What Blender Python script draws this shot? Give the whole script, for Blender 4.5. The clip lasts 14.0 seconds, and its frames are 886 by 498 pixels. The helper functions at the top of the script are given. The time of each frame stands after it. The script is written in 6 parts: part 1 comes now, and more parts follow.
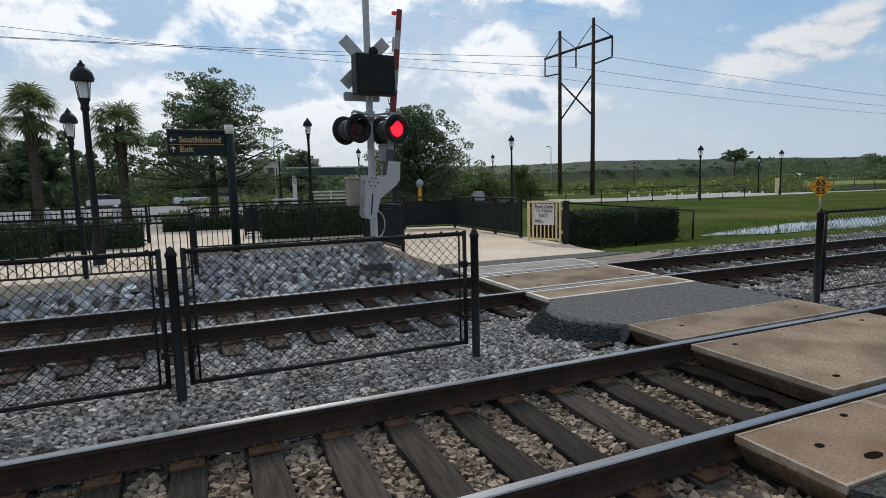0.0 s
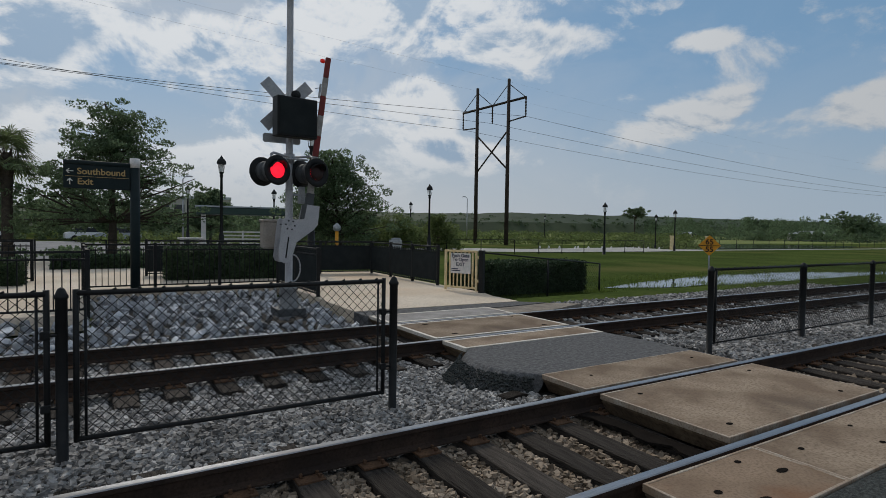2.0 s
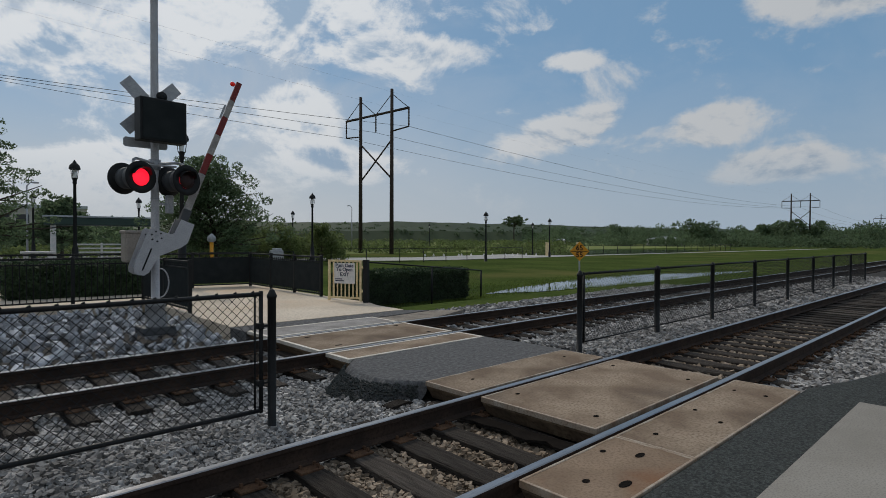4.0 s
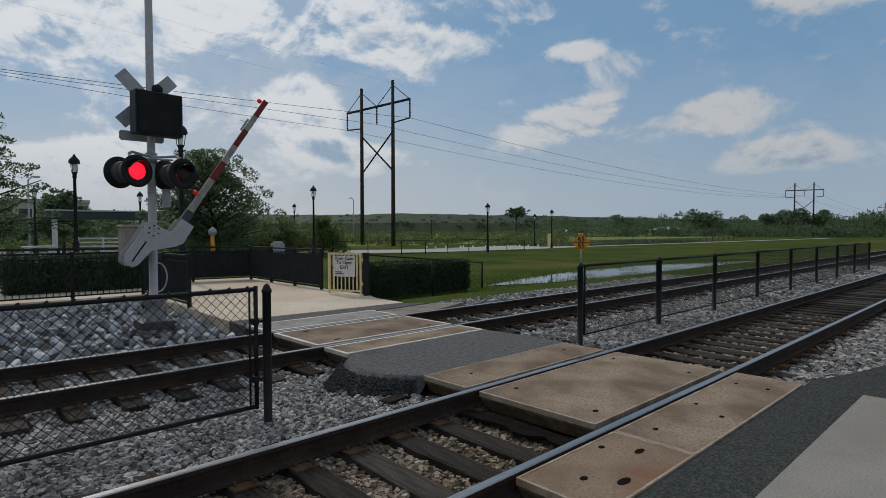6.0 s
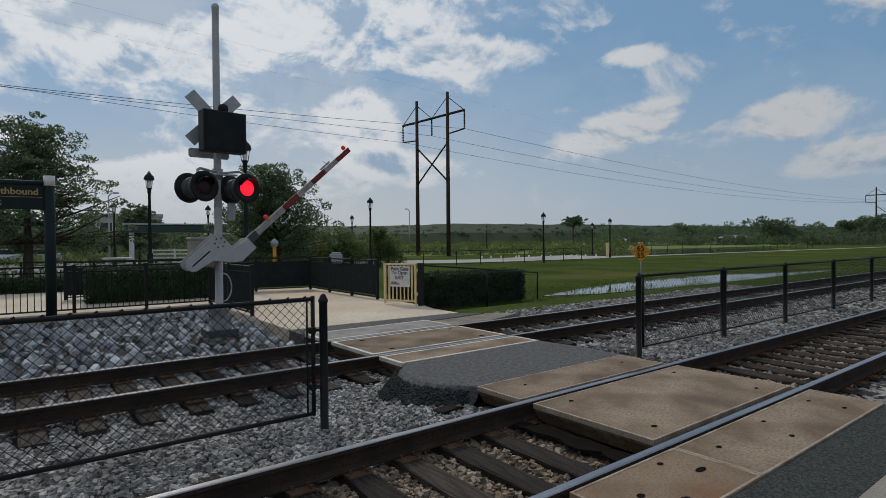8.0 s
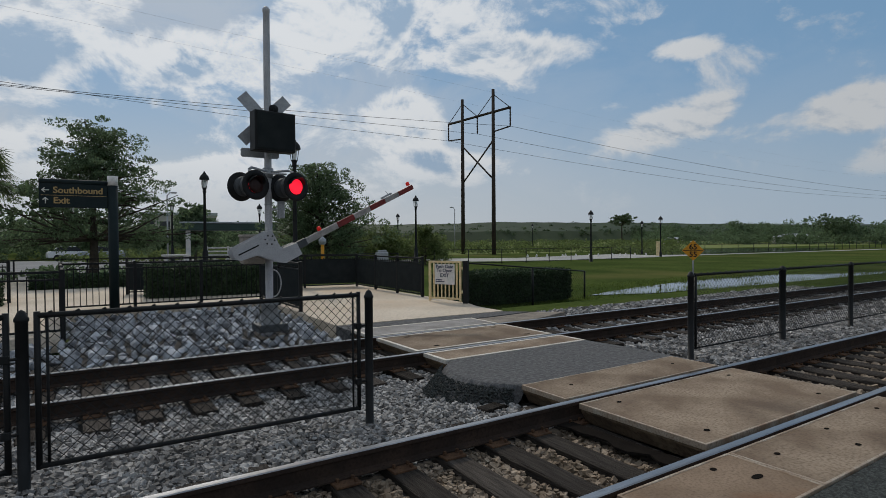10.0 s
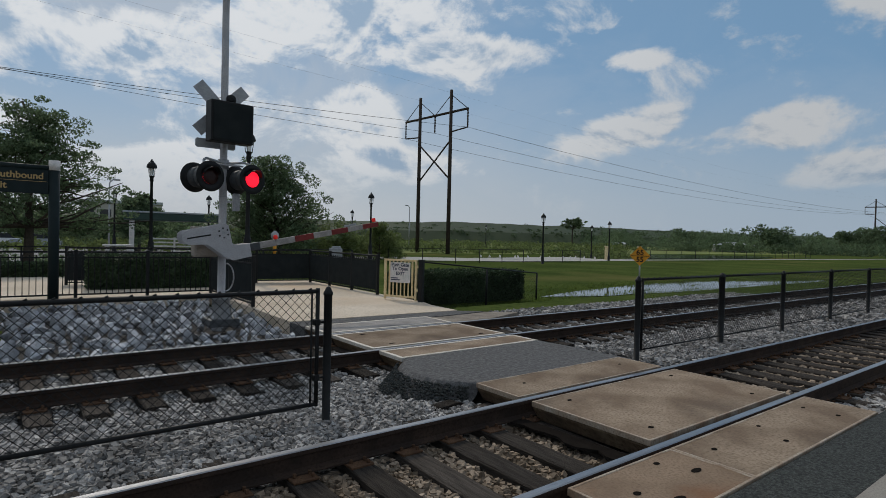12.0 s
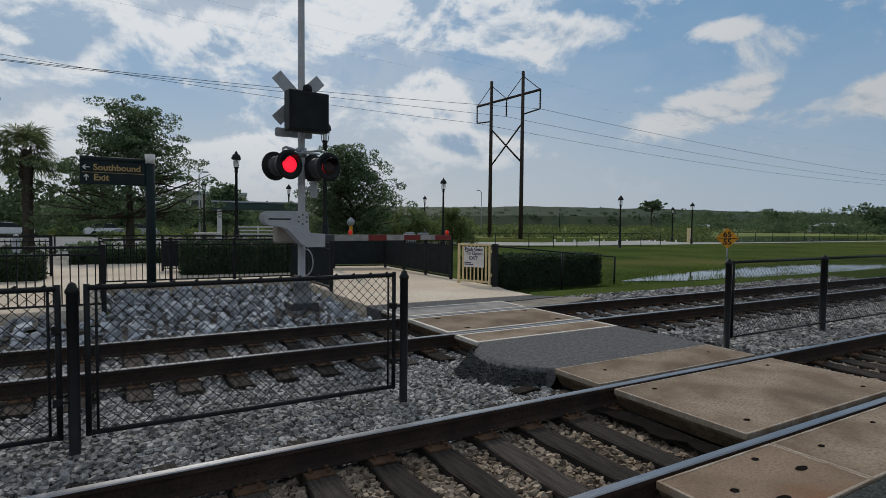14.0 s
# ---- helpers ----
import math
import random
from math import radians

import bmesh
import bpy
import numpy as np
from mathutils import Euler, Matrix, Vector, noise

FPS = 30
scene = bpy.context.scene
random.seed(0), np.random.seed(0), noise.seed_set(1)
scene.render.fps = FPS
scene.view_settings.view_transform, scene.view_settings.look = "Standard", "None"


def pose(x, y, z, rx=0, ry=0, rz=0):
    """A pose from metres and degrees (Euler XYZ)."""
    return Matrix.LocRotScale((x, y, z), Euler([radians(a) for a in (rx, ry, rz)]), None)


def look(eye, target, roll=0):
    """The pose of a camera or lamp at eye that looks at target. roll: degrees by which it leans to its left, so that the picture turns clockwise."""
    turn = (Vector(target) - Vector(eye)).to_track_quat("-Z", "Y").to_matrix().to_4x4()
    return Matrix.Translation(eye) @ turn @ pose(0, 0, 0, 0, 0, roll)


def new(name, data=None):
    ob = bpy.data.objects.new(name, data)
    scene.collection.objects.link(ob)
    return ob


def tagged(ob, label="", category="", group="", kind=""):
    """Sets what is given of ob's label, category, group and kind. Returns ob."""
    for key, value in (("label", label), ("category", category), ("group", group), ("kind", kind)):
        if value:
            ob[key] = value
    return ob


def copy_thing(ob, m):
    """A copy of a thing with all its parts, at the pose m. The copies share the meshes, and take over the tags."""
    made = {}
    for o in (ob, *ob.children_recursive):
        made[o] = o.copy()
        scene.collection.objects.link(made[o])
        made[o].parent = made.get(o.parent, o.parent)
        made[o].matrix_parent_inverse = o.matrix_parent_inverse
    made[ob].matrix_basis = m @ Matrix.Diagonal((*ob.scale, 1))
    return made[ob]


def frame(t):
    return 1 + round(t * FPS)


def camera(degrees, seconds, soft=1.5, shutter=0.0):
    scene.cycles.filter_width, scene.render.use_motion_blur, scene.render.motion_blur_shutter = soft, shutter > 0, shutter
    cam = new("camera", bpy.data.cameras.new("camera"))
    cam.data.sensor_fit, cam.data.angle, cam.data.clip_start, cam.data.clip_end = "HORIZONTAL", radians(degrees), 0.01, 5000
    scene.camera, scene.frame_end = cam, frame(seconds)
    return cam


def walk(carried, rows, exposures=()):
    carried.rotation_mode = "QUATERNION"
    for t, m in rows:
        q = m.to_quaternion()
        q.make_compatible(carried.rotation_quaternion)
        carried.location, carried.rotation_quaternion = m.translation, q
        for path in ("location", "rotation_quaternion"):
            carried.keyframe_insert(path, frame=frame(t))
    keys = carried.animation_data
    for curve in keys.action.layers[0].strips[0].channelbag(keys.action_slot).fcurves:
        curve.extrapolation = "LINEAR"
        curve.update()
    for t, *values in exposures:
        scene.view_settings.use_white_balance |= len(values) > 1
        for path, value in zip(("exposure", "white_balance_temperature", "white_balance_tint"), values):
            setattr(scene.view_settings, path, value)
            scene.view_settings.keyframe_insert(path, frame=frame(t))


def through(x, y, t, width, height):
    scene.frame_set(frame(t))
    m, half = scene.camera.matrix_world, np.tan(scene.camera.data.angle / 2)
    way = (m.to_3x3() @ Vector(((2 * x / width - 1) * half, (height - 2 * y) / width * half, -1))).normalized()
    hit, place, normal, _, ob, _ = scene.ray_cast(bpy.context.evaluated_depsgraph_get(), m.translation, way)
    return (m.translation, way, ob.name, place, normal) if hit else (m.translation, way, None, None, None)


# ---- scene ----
cam = camera(76.8, 14.0, soft=0.8)
PATH = [
    (0, (0.115, 0.124, 1.559), (0.898, 1.95, 1.325), -1.4),
    (0.5, (0.08, 0.098, 1.558), (0.992, 1.868, 1.37), -0.6),
    (1, (0.075, 0.1, 1.568), (1.115, 1.802, 1.419), 0.1),
    (1.5, (0.074, 0.132, 1.578), (1.163, 1.806, 1.466), 0.6),
    (2, (0.08, 0.145, 1.579), (1.135, 1.843, 1.508), 0.9),
    (2.5, (0.073, 0.125, 1.593), (1.099, 1.841, 1.548), 1.1),
    (3, (0.074, 0.12, 1.587), (1.123, 1.822, 1.552), 1.0),
    (3.5, (0.076, 0.123, 1.579), (1.328, 1.682, 1.55), 0.6),
    (3.7, (0.087, 0.108, 1.581), (1.43, 1.59, 1.554), 0.3),
    (5.8, (0.171, 0.1, 1.607), (1.603, 1.495, 1.558), 0.2),
    (6, (0.198, 0.127, 1.6), (1.568, 1.583, 1.535), -0.1),
    (6.5, (0.253, 0.154, 1.587), (1.559, 1.666, 1.503), -0.6),
    (7, (0.236, 0.142, 1.599), (1.504, 1.687, 1.525), -1.0),
    (7.5, (0.235, 0.118, 1.596), (1.486, 1.678, 1.553), -0.7),
    (8, (0.209, 0.091, 1.604), (1.429, 1.676, 1.576), -0.5),
    (8.5, (0.21, 0.1, 1.604), (1.386, 1.717, 1.583), -0.4),
    (8.7, (0.202, 0.104, 1.606), (1.357, 1.736, 1.589), -0.5),
    (10.8, (0.235, 0.097, 1.58), (1.316, 1.779, 1.542), -0.3),
    (11, (0.194, 0.084, 1.585), (1.305, 1.747, 1.544), 0.1),
    (11.5, (0.16, 0.092, 1.589), (1.358, 1.694, 1.547), 0.9),
    (12, (0.115, 0.076, 1.598), (1.339, 1.658, 1.562), 1.4),
    (12.5, (0.109, 0.104, 1.598), (1.279, 1.726, 1.561), 1.5),
    (13, (0.138, 0.144, 1.583), (1.236, 1.815, 1.532), 1.2),
    (13.5, (0.136, 0.161, 1.585), (1.19, 1.86, 1.518), 0.7),
    (14, (0.145, 0.175, 1.571), (1.155, 1.899, 1.478), 0.6),
]
walk(cam, [(t, look(e, g, r)) for t, e, g, r in PATH],
     exposures=[(0.0, -0.05), (0.5, -0.3), (1.0, -0.5), (2.0, -0.55), (9.0, -0.55), (11.5, -0.53), (13.0, -0.62), (14.0, -0.5)])

# ---- world and sun ----
SUN_AZ, SUN_EL = radians(8.0), radians(42.0)
SKY_SHIFT = (7.4, 0.6)
world = bpy.data.worlds.new("world")
scene.world = world
world.use_nodes = True
wn, wl = world.node_tree.nodes, world.node_tree.links
wn.clear()


def wnode(kind, **values):
    n = wn.new(kind)
    for k, v in values.items():
        n.inputs[k.replace("_", " ")].default_value = v
    return n


# cloud banks: azimuth, elevation, half length, half height and slant in degrees
CLOUDS = [(54.4, 10.4, 7.4, 2.6, 15), (68.5, 10.4, 7.6, 2.6, 10), (74.5, 6.6, 9.0, 1.9, 4), (85.0, 7.2, 5.0, 2.2, 15), (55.8, 17.4, 4.8, 1.5, 4),
          (79.0, 19.6, 10.0, 2.6, -10), (40.0, 18.1, 12.0, 2.4, 1), (29.6, 12.2, 5.4, 3.3, -9), (24.0, 20.2, 12.5, 4.6, 10), (34.0, 7.5, 9.0, 2.2, -6),
          (-7.0, 14.2, 11.0, 5.0, 13), (-3.0, 8.0, 8.0, 3.2, 7), (11.0, 6.0, 8.0, 2.8, 12), (10.0, 16.5, 7.0, 3.4, 4)]


def build_sky():
    def math_node(op, a, b=0.0):
        m = wn.new("ShaderNodeMath")
        m.operation = op
        for k, v in enumerate((a, b)):
            if isinstance(v, (int, float)):
                m.inputs[k].default_value = v
            else:
                wl.new(v, m.inputs[k])
        return m.outputs[0]

    def span(v, lo, hi, a=0.0, b=1.0):
        r = wn.new("ShaderNodeMapRange")
        r.interpolation_type = "SMOOTHSTEP"
        for k, x in (("From Min", lo), ("From Max", hi), ("To Min", a), ("To Max", b)):
            r.inputs[k].default_value = x
        wl.new(v, r.inputs["Value"])
        return r.outputs[0]

    def blend(f, a, b):
        m = wn.new("ShaderNodeMix")
        m.data_type = "RGBA"
        for slot, v in ((0, f), (6, a), (7, b)):
            if isinstance(v, tuple):
                m.inputs[slot].default_value = (*v, 1)
            elif isinstance(v, float):
                m.inputs[slot].default_value = v
            else:
                wl.new(v, m.inputs[slot])
        return m.outputs[2]

    sky = wn.new("ShaderNodeTexSky")
    sky.sky_type = "NISHITA"
    sky.sun_disc = False
    sky.sun_elevation = SUN_EL
    sky.sun_rotation = SUN_AZ
    sky.air_density, sky.dust_density, sky.ozone_density = 1.0, 1.0, 1.5
    tc = wn.new("ShaderNodeTexCoord")
    sep = wn.new("ShaderNodeSeparateXYZ")
    wl.new(tc.outputs["Generated"], sep.inputs[0])
    az = math_node("MULTIPLY", math_node("ARCTAN2", sep.outputs["X"], sep.outputs["Y"]), 180 / math.pi)
    el = math_node("MULTIPLY", math_node("ARCSINE", sep.outputs["Z"]), 180 / math.pi)
    dome = wn.new("ShaderNodeCombineXYZ")
    wl.new(az, dome.inputs[0])
    wl.new(el, dome.inputs[1])

    def cloud_noise(scale, detail, rough, dist, rise=0.0):
        mp = wn.new("ShaderNodeMapping")
        mp.inputs["Location"].default_value = (SKY_SHIFT[0], SKY_SHIFT[1] + rise * 0.1, 0.0)
        mp.inputs["Scale"].default_value = (0.068, 0.1, 1.0)
        wl.new(dome.outputs[0], mp.inputs[0])
        n = wnode("ShaderNodeTexNoise", Scale=scale, Detail=detail, Roughness=rough, Distortion=dist)
        wl.new(mp.outputs[0], n.inputs["Vector"])
        return n.outputs["Fac"]

    banks = None
    for ca, ce, la, le, slant in CLOUDS:
        mp = wn.new("ShaderNodeMapping")
        mp.vector_type = "TEXTURE"
        mp.inputs["Location"].default_value = (ca, ce, 0.0)
        mp.inputs["Rotation"].default_value = (0.0, 0.0, radians(slant))
        mp.inputs["Scale"].default_value = (la, le, 1.0)
        wl.new(dome.outputs[0], mp.inputs[0])
        g = wn.new("ShaderNodeTexGradient")
        g.gradient_type = "SPHERICAL"
        wl.new(mp.outputs[0], g.inputs["Vector"])
        banks = g.outputs["Fac"] if banks is None else math_node("MAXIMUM", banks, g.outputs["Fac"])
    # broken cloud goes on overhead and all round
    away = math_node("MAXIMUM", span(el, 22.0, 30.0), math_node("MAXIMUM", span(az, 90.0, 105.0), span(az, -18.0, -34.0)))
    around = math_node("MULTIPLY", span(cloud_noise(0.7, 3.0, 0.5, 0.1), 0.40, 0.62), away)
    body = math_node("MAXIMUM", banks, around)
    puff = cloud_noise(1.55, 12.0, 0.64, 0.25)
    above = cloud_noise(1.55, 6.0, 0.62, 0.25, 0.8)
    veil = cloud_noise(0.9, 6.0, 0.6, 0.6)
    # more cloud towards the sun's side
    body = math_node("ADD", math_node("MULTIPLY", body, 1.15), span(az, 48.0, 8.0, 0.0, 0.22))
    field = math_node("ADD", body, math_node("MULTIPLY", math_node("SUBTRACT", puff, 0.5), span(az, 30.0, 52.0, 3.4, 2.8)))
    cover = span(field, 0.10, 0.62)
    thick = span(field, 0.45, 1.05)
    under = math_node("MULTIPLY", math_node("SUBTRACT", above, puff), 5.0)
    shade = span(cloud_noise(1.1, 7.0, 0.6, 0.4, 30.0), 0.40, 0.62)
    grey = math_node("ADD", math_node("MULTIPLY", math_node("MULTIPLY", thick, shade), span(az, 20.0, 50.0, 1.15, 0.5)), under)
    grey = span(grey, 0.0, 1.0)
    dot = wn.new("ShaderNodeVectorMath")
    dot.operation = "DOT_PRODUCT"
    dot.inputs[1].default_value = (math.sin(SUN_AZ) * math.cos(SUN_EL), math.cos(SUN_AZ) * math.cos(SUN_EL), math.sin(SUN_EL))
    wl.new(tc.outputs["Generated"], dot.inputs[0])
    near_sun = span(dot.outputs["Value"], 0.45, 1.0)
    tone = blend(grey, (8.4, 8.7, 9.0), (3.6, 4.9, 6.5))
    lift = math_node("ADD", math_node("MULTIPLY", near_sun, 0.40), 0.84)
    bright = wn.new("ShaderNodeVectorMath")
    bright.operation = "SCALE"
    wl.new(tone, bright.inputs[0])
    wl.new(lift, bright.inputs["Scale"])
    # clear blue, whitened by thin cloud towards the sun and by haze low down
    blue = blend(0.72, sky.outputs[0], (2.5, 4.7, 7.3))
    thin = math_node("MULTIPLY", span(veil, 0.38, 0.66), span(az, 62.0, 5.0, 0.12, 0.75))
    blue = blend(thin, blue, (6.6, 7.3, 8.2))
    haze = blend(span(el, 0.0, 16.0, 0.88, 0.0), blue, blend(span(az, 75.0, 20.0), (4.9, 5.9, 7.0), (6.9, 7.3, 7.7)))
    mix = blend(math_node("MULTIPLY", cover, span(el, 1.0, 9.0, 0.15, 0.95)), haze, bright.outputs[0])
    bg = wnode("ShaderNodeBackground", Strength=0.1)
    wl.new(mix, bg.inputs["Color"])
    out = wn.new("ShaderNodeOutputWorld")
    wl.new(bg.outputs[0], out.inputs["Surface"])


build_sky()
sun_data = bpy.data.lights.new("sun", "SUN")
sun_data.energy, sun_data.angle, sun_data.color = 2.2, radians(3.0), (1.0, 0.92, 0.80)
sun = new("sun", sun_data)
sun.matrix_world = look((0, 0, 30), (-30 * math.sin(SUN_AZ), -30 * math.cos(SUN_AZ), 30 - 30 * math.tan(SUN_EL)))


# ---- materials ----
def material(name, base, rough=0.8, metal=0.0, second=None, scale=6.0, fine=60.0, bump=0.3, third=None, piece=0.0,
             stretch=(1, 1, 1), bump_scale=None, coords="Object", spec=None, low=0.35, high=0.65):
    """Two-scale noise between base and second, third as stains; piece: brightness change from object to object."""
    m = bpy.data.materials.new(name)
    m.use_nodes = True
    nt = m.node_tree
    n, l = nt.nodes, nt.links
    b = n["Principled BSDF"]
    b.inputs["Roughness"].default_value, b.inputs["Metallic"].default_value = rough, metal
    b.inputs["Specular IOR Level"].default_value = spec if spec is not None else (0.08 if rough > 0.75 else 0.35)
    tc = n.new("ShaderNodeTexCoord")
    mp = n.new("ShaderNodeMapping")
    mp.inputs["Scale"].default_value = stretch
    l.new(tc.outputs[coords], mp.inputs[0])
    second = second or tuple(c * 0.7 for c in base)

    def noise_tex(sc, detail=5.0):
        t = n.new("ShaderNodeTexNoise")
        t.inputs["Scale"].default_value, t.inputs["Detail"].default_value = sc, detail
        l.new(mp.outputs[0], t.inputs["Vector"])
        return t

    def ramp(fac, lo, hi):
        r = n.new("ShaderNodeMapRange")
        r.inputs["From Min"].default_value, r.inputs["From Max"].default_value = lo, hi
        l.new(fac, r.inputs["Value"])
        return r.outputs[0]

    def blend(f, a, bb):
        mx = n.new("ShaderNodeMix")
        mx.data_type = "RGBA"
        if isinstance(f, float):
            mx.inputs[0].default_value = f
        else:
            l.new(f, mx.inputs[0])
        for slot, v in ((6, a), (7, bb)):
            if isinstance(v, tuple):
                mx.inputs[slot].default_value = (*v, 1)
            else:
                l.new(v, mx.inputs[slot])
        return mx.outputs[2]

    col = blend(ramp(noise_tex(scale).outputs["Fac"], low, high), base, second)
    grain = noise_tex(fine, 3.0)
    dark = tuple(c * 0.72 for c in second)
    col = blend(ramp(grain.outputs["Fac"], 0.45, 0.8), col, dark)
    if third:
        col = blend(ramp(noise_tex(scale * 0.37).outputs["Fac"], 0.55, 0.72), col, third)
    if piece:
        info = n.new("ShaderNodeObjectInfo")
        geo = n.new("ShaderNodeNewGeometry")
        add = n.new("ShaderNodeMath")
        add.operation = "ADD"
        l.new(info.outputs["Random"], add.inputs[0])
        l.new(geo.outputs["Random Per Island"], add.inputs[1])
        fr = n.new("ShaderNodeMath")
        fr.operation = "FRACT"
        l.new(add.outputs[0], fr.inputs[0])
        r = n.new("ShaderNodeMapRange")
        r.inputs["To Min"].default_value, r.inputs["To Max"].default_value = 1 - piece, 1 + piece
        l.new(fr.outputs[0], r.inputs["Value"])
        hsv = n.new("ShaderNodeHueSaturation")
        l.new(col, hsv.inputs["Color"])
        l.new(r.outputs[0], hsv.inputs["Value"])
        col = hsv.outputs[0]
    l.new(col, b.inputs["Base Color"])
    if bump:
        bt = noise_tex(bump_scale or fine, 4.0)
        bp = n.new("ShaderNodeBump")
        bp.inputs["Strength"].default_value, bp.inputs["Distance"].default_value = bump, 0.02
        l.new(bt.outputs["Fac"], bp.inputs["Height"])
        l.new(bp.outputs[0], b.inputs["Normal"])
    return m


def foliage(name, base, second, scale=2.0, piece=0.45, through=0.4):
    """Leaves: diffuse, with some light coming through, uneven from leaf to leaf."""
    m = material(name, base, 0.7, second=second, scale=scale, fine=15.0, bump=0.0, piece=piece, spec=0.25)
    n, l = m.node_tree.nodes, m.node_tree.links
    b = n["Principled BSDF"]
    col = b.inputs["Base Color"].links[0].from_socket
    tr = n.new("ShaderNodeBsdfTranslucent")
    l.new(col, tr.inputs["Color"])
    mx = n.new("ShaderNodeMixShader")
    mx.inputs[0].default_value = through
    l.new(b.outputs[0], mx.inputs[1])
    l.new(tr.outputs[0], mx.inputs[2])
    l.new(mx.outputs[0], n["Material Output"].inputs["Surface"])
    return m


def glowing(name, color, strength):
    m = bpy.data.materials.new(name)
    m.use_nodes = True
    b = m.node_tree.nodes["Principled BSDF"]
    b.inputs["Base Color"].default_value = (*color, 1)
    b.inputs["Emission Color"].default_value = (*color, 1)
    b.inputs["Emission Strength"].default_value = strength
    return m


# Bed far darker than its stones: shade in the gaps is put into the colour.
GAP_SHADE_BALLAST = material("ballast", (0.075, 0.071, 0.066), 0.95, second=(0.035, 0.033, 0.031), scale=3.0, fine=28.0, bump=1.0, bump_scale=24.0)
STONE = material("ballast_stone", (0.37, 0.357, 0.345), 0.9, second=(0.20, 0.192, 0.185), scale=3.0, fine=40.0, bump=0.25, piece=0.6)
RUSTY = material("rusty_stone", (0.33, 0.27, 0.212), 0.95, second=(0.18, 0.138, 0.10), scale=2.0, fine=40.0, bump=0.25, piece=0.5)
RIPRAP = material("riprap_rock", (0.50, 0.52, 0.55), 0.85, second=(0.29, 0.30, 0.325), scale=5.0, fine=45.0, bump=0.6, piece=0.42)
TIE = material("creosote_timber", (0.032, 0.027, 0.024), 0.9, second=(0.080, 0.069, 0.060), scale=2.6, fine=14.0, bump=1.0, piece=0.45, stretch=(14, 1.0, 14))
RAIL_SIDE = material("rusty_rail_steel", (0.06, 0.041, 0.032), 0.85, 0.1, second=(0.036, 0.027, 0.023), scale=4.0, fine=50.0, bump=0.2)
RAIL_TOP = material("worn_rail_head", (0.36, 0.365, 0.385), 0.3, 0.85, second=(0.25, 0.25, 0.26), scale=4.0, fine=60.0, bump=0.02, stretch=(0.2, 4, 4))
RUSTCONC = material("rust_stained_concrete", (0.29, 0.215, 0.155), 0.9, second=(0.20, 0.142, 0.10), scale=2.2, fine=50.0, bump=0.3, third=(0.22, 0.10, 0.05))
PLATE = material("rusty_tie_plate", (0.13, 0.075, 0.045), 0.9, second=(0.085, 0.05, 0.033), scale=12.0, fine=70.0, bump=0.4)
CONCRETE = material("crossing_concrete", (0.30, 0.235, 0.175), 0.9, second=(0.175, 0.128, 0.092), scale=1.7, fine=38.0, bump=0.3, third=(0.105, 0.08, 0.062), piece=0.12, low=0.40, high=0.62)
# Panel sides: a darker, browner colour than the tops.
PANEL_SIDE = material("darker_panel_side", (0.21, 0.155, 0.10), 0.9, second=(0.10, 0.07, 0.048), scale=3.5, fine=30.0, bump=0.4, third=(0.07, 0.052, 0.042))
GREYCONC = material("grey_concrete", (0.36, 0.345, 0.33), 0.9, second=(0.25, 0.235, 0.225), scale=3.0, fine=40.0, bump=0.3, third=(0.18, 0.165, 0.155))
PAVE = material("walkway_concrete", (0.66, 0.575, 0.475), 0.85, second=(0.54, 0.455, 0.36), scale=0.5, fine=22.0, bump=0.12, third=(0.56, 0.42, 0.29))
PLATFORM = material("platform_concrete", (0.30, 0.28, 0.25), 0.9, second=(0.25, 0.232, 0.205), scale=1.6, fine=70.0, bump=0.2, third=(0.21, 0.195, 0.17))
ASPHALT = material("asphalt", (0.155, 0.155, 0.158), 0.95, second=(0.085, 0.085, 0.087), scale=20.0, fine=55.0, bump=0.8, bump_scale=28.0, third=(0.105, 0.103, 0.107), low=0.36, high=0.64)
DARKASPHALT = material("dark_asphalt", (0.088, 0.095, 0.091), 0.95, second=(0.036, 0.039, 0.038), scale=48.0, fine=90.0, bump=1.0, bump_scale=60.0, third=(0.052, 0.055, 0.052), low=0.38, high=0.62)
STEEL_EDGE = material("worn_steel_edge", (0.43, 0.375, 0.305), 0.6, 0.15, second=(0.27, 0.185, 0.12), scale=5.0, fine=50.0, bump=0.1)
PALE_EDGE = material("pale_steel_edge", (0.66, 0.63, 0.58), 0.6, 0.1, second=(0.5, 0.44, 0.36), scale=4.0, fine=50.0, bump=0.1)
BLACK = material("black_painted_steel", (0.010, 0.011, 0.012), 0.55, second=(0.016, 0.017, 0.018), scale=8.0, fine=80.0, bump=0.05, spec=0.2)
GALV = material("galvanised_steel", (0.42, 0.43, 0.45), 0.5, 0.4, second=(0.33, 0.34, 0.36), scale=9.0, fine=70.0, bump=0.05)
ALU = material("grey_aluminium_paint", (0.46, 0.46, 0.48), 0.5, 0.2, second=(0.38, 0.38, 0.40), scale=5.0, fine=50.0, bump=0.06)
GRASS = material("grass_ground", (0.078, 0.104, 0.030), 1.0, second=(0.048, 0.070, 0.021), scale=0.22, fine=5.0, bump=0.6, third=(0.115, 0.112, 0.042), spec=0.0)
WATER = material("pond_water", (0.03, 0.035, 0.033), 0.04, second=(0.04, 0.045, 0.04), scale=0.5, fine=3.0, bump=0.015, bump_scale=3.0, spec=0.7)
LEAF = foliage("leaf_green", (0.135, 0.185, 0.10), (0.095, 0.142, 0.075), through=0.6)
HEDGE = foliage("hedge_leaf", (0.052, 0.085, 0.040), (0.034, 0.056, 0.027), through=0.2)
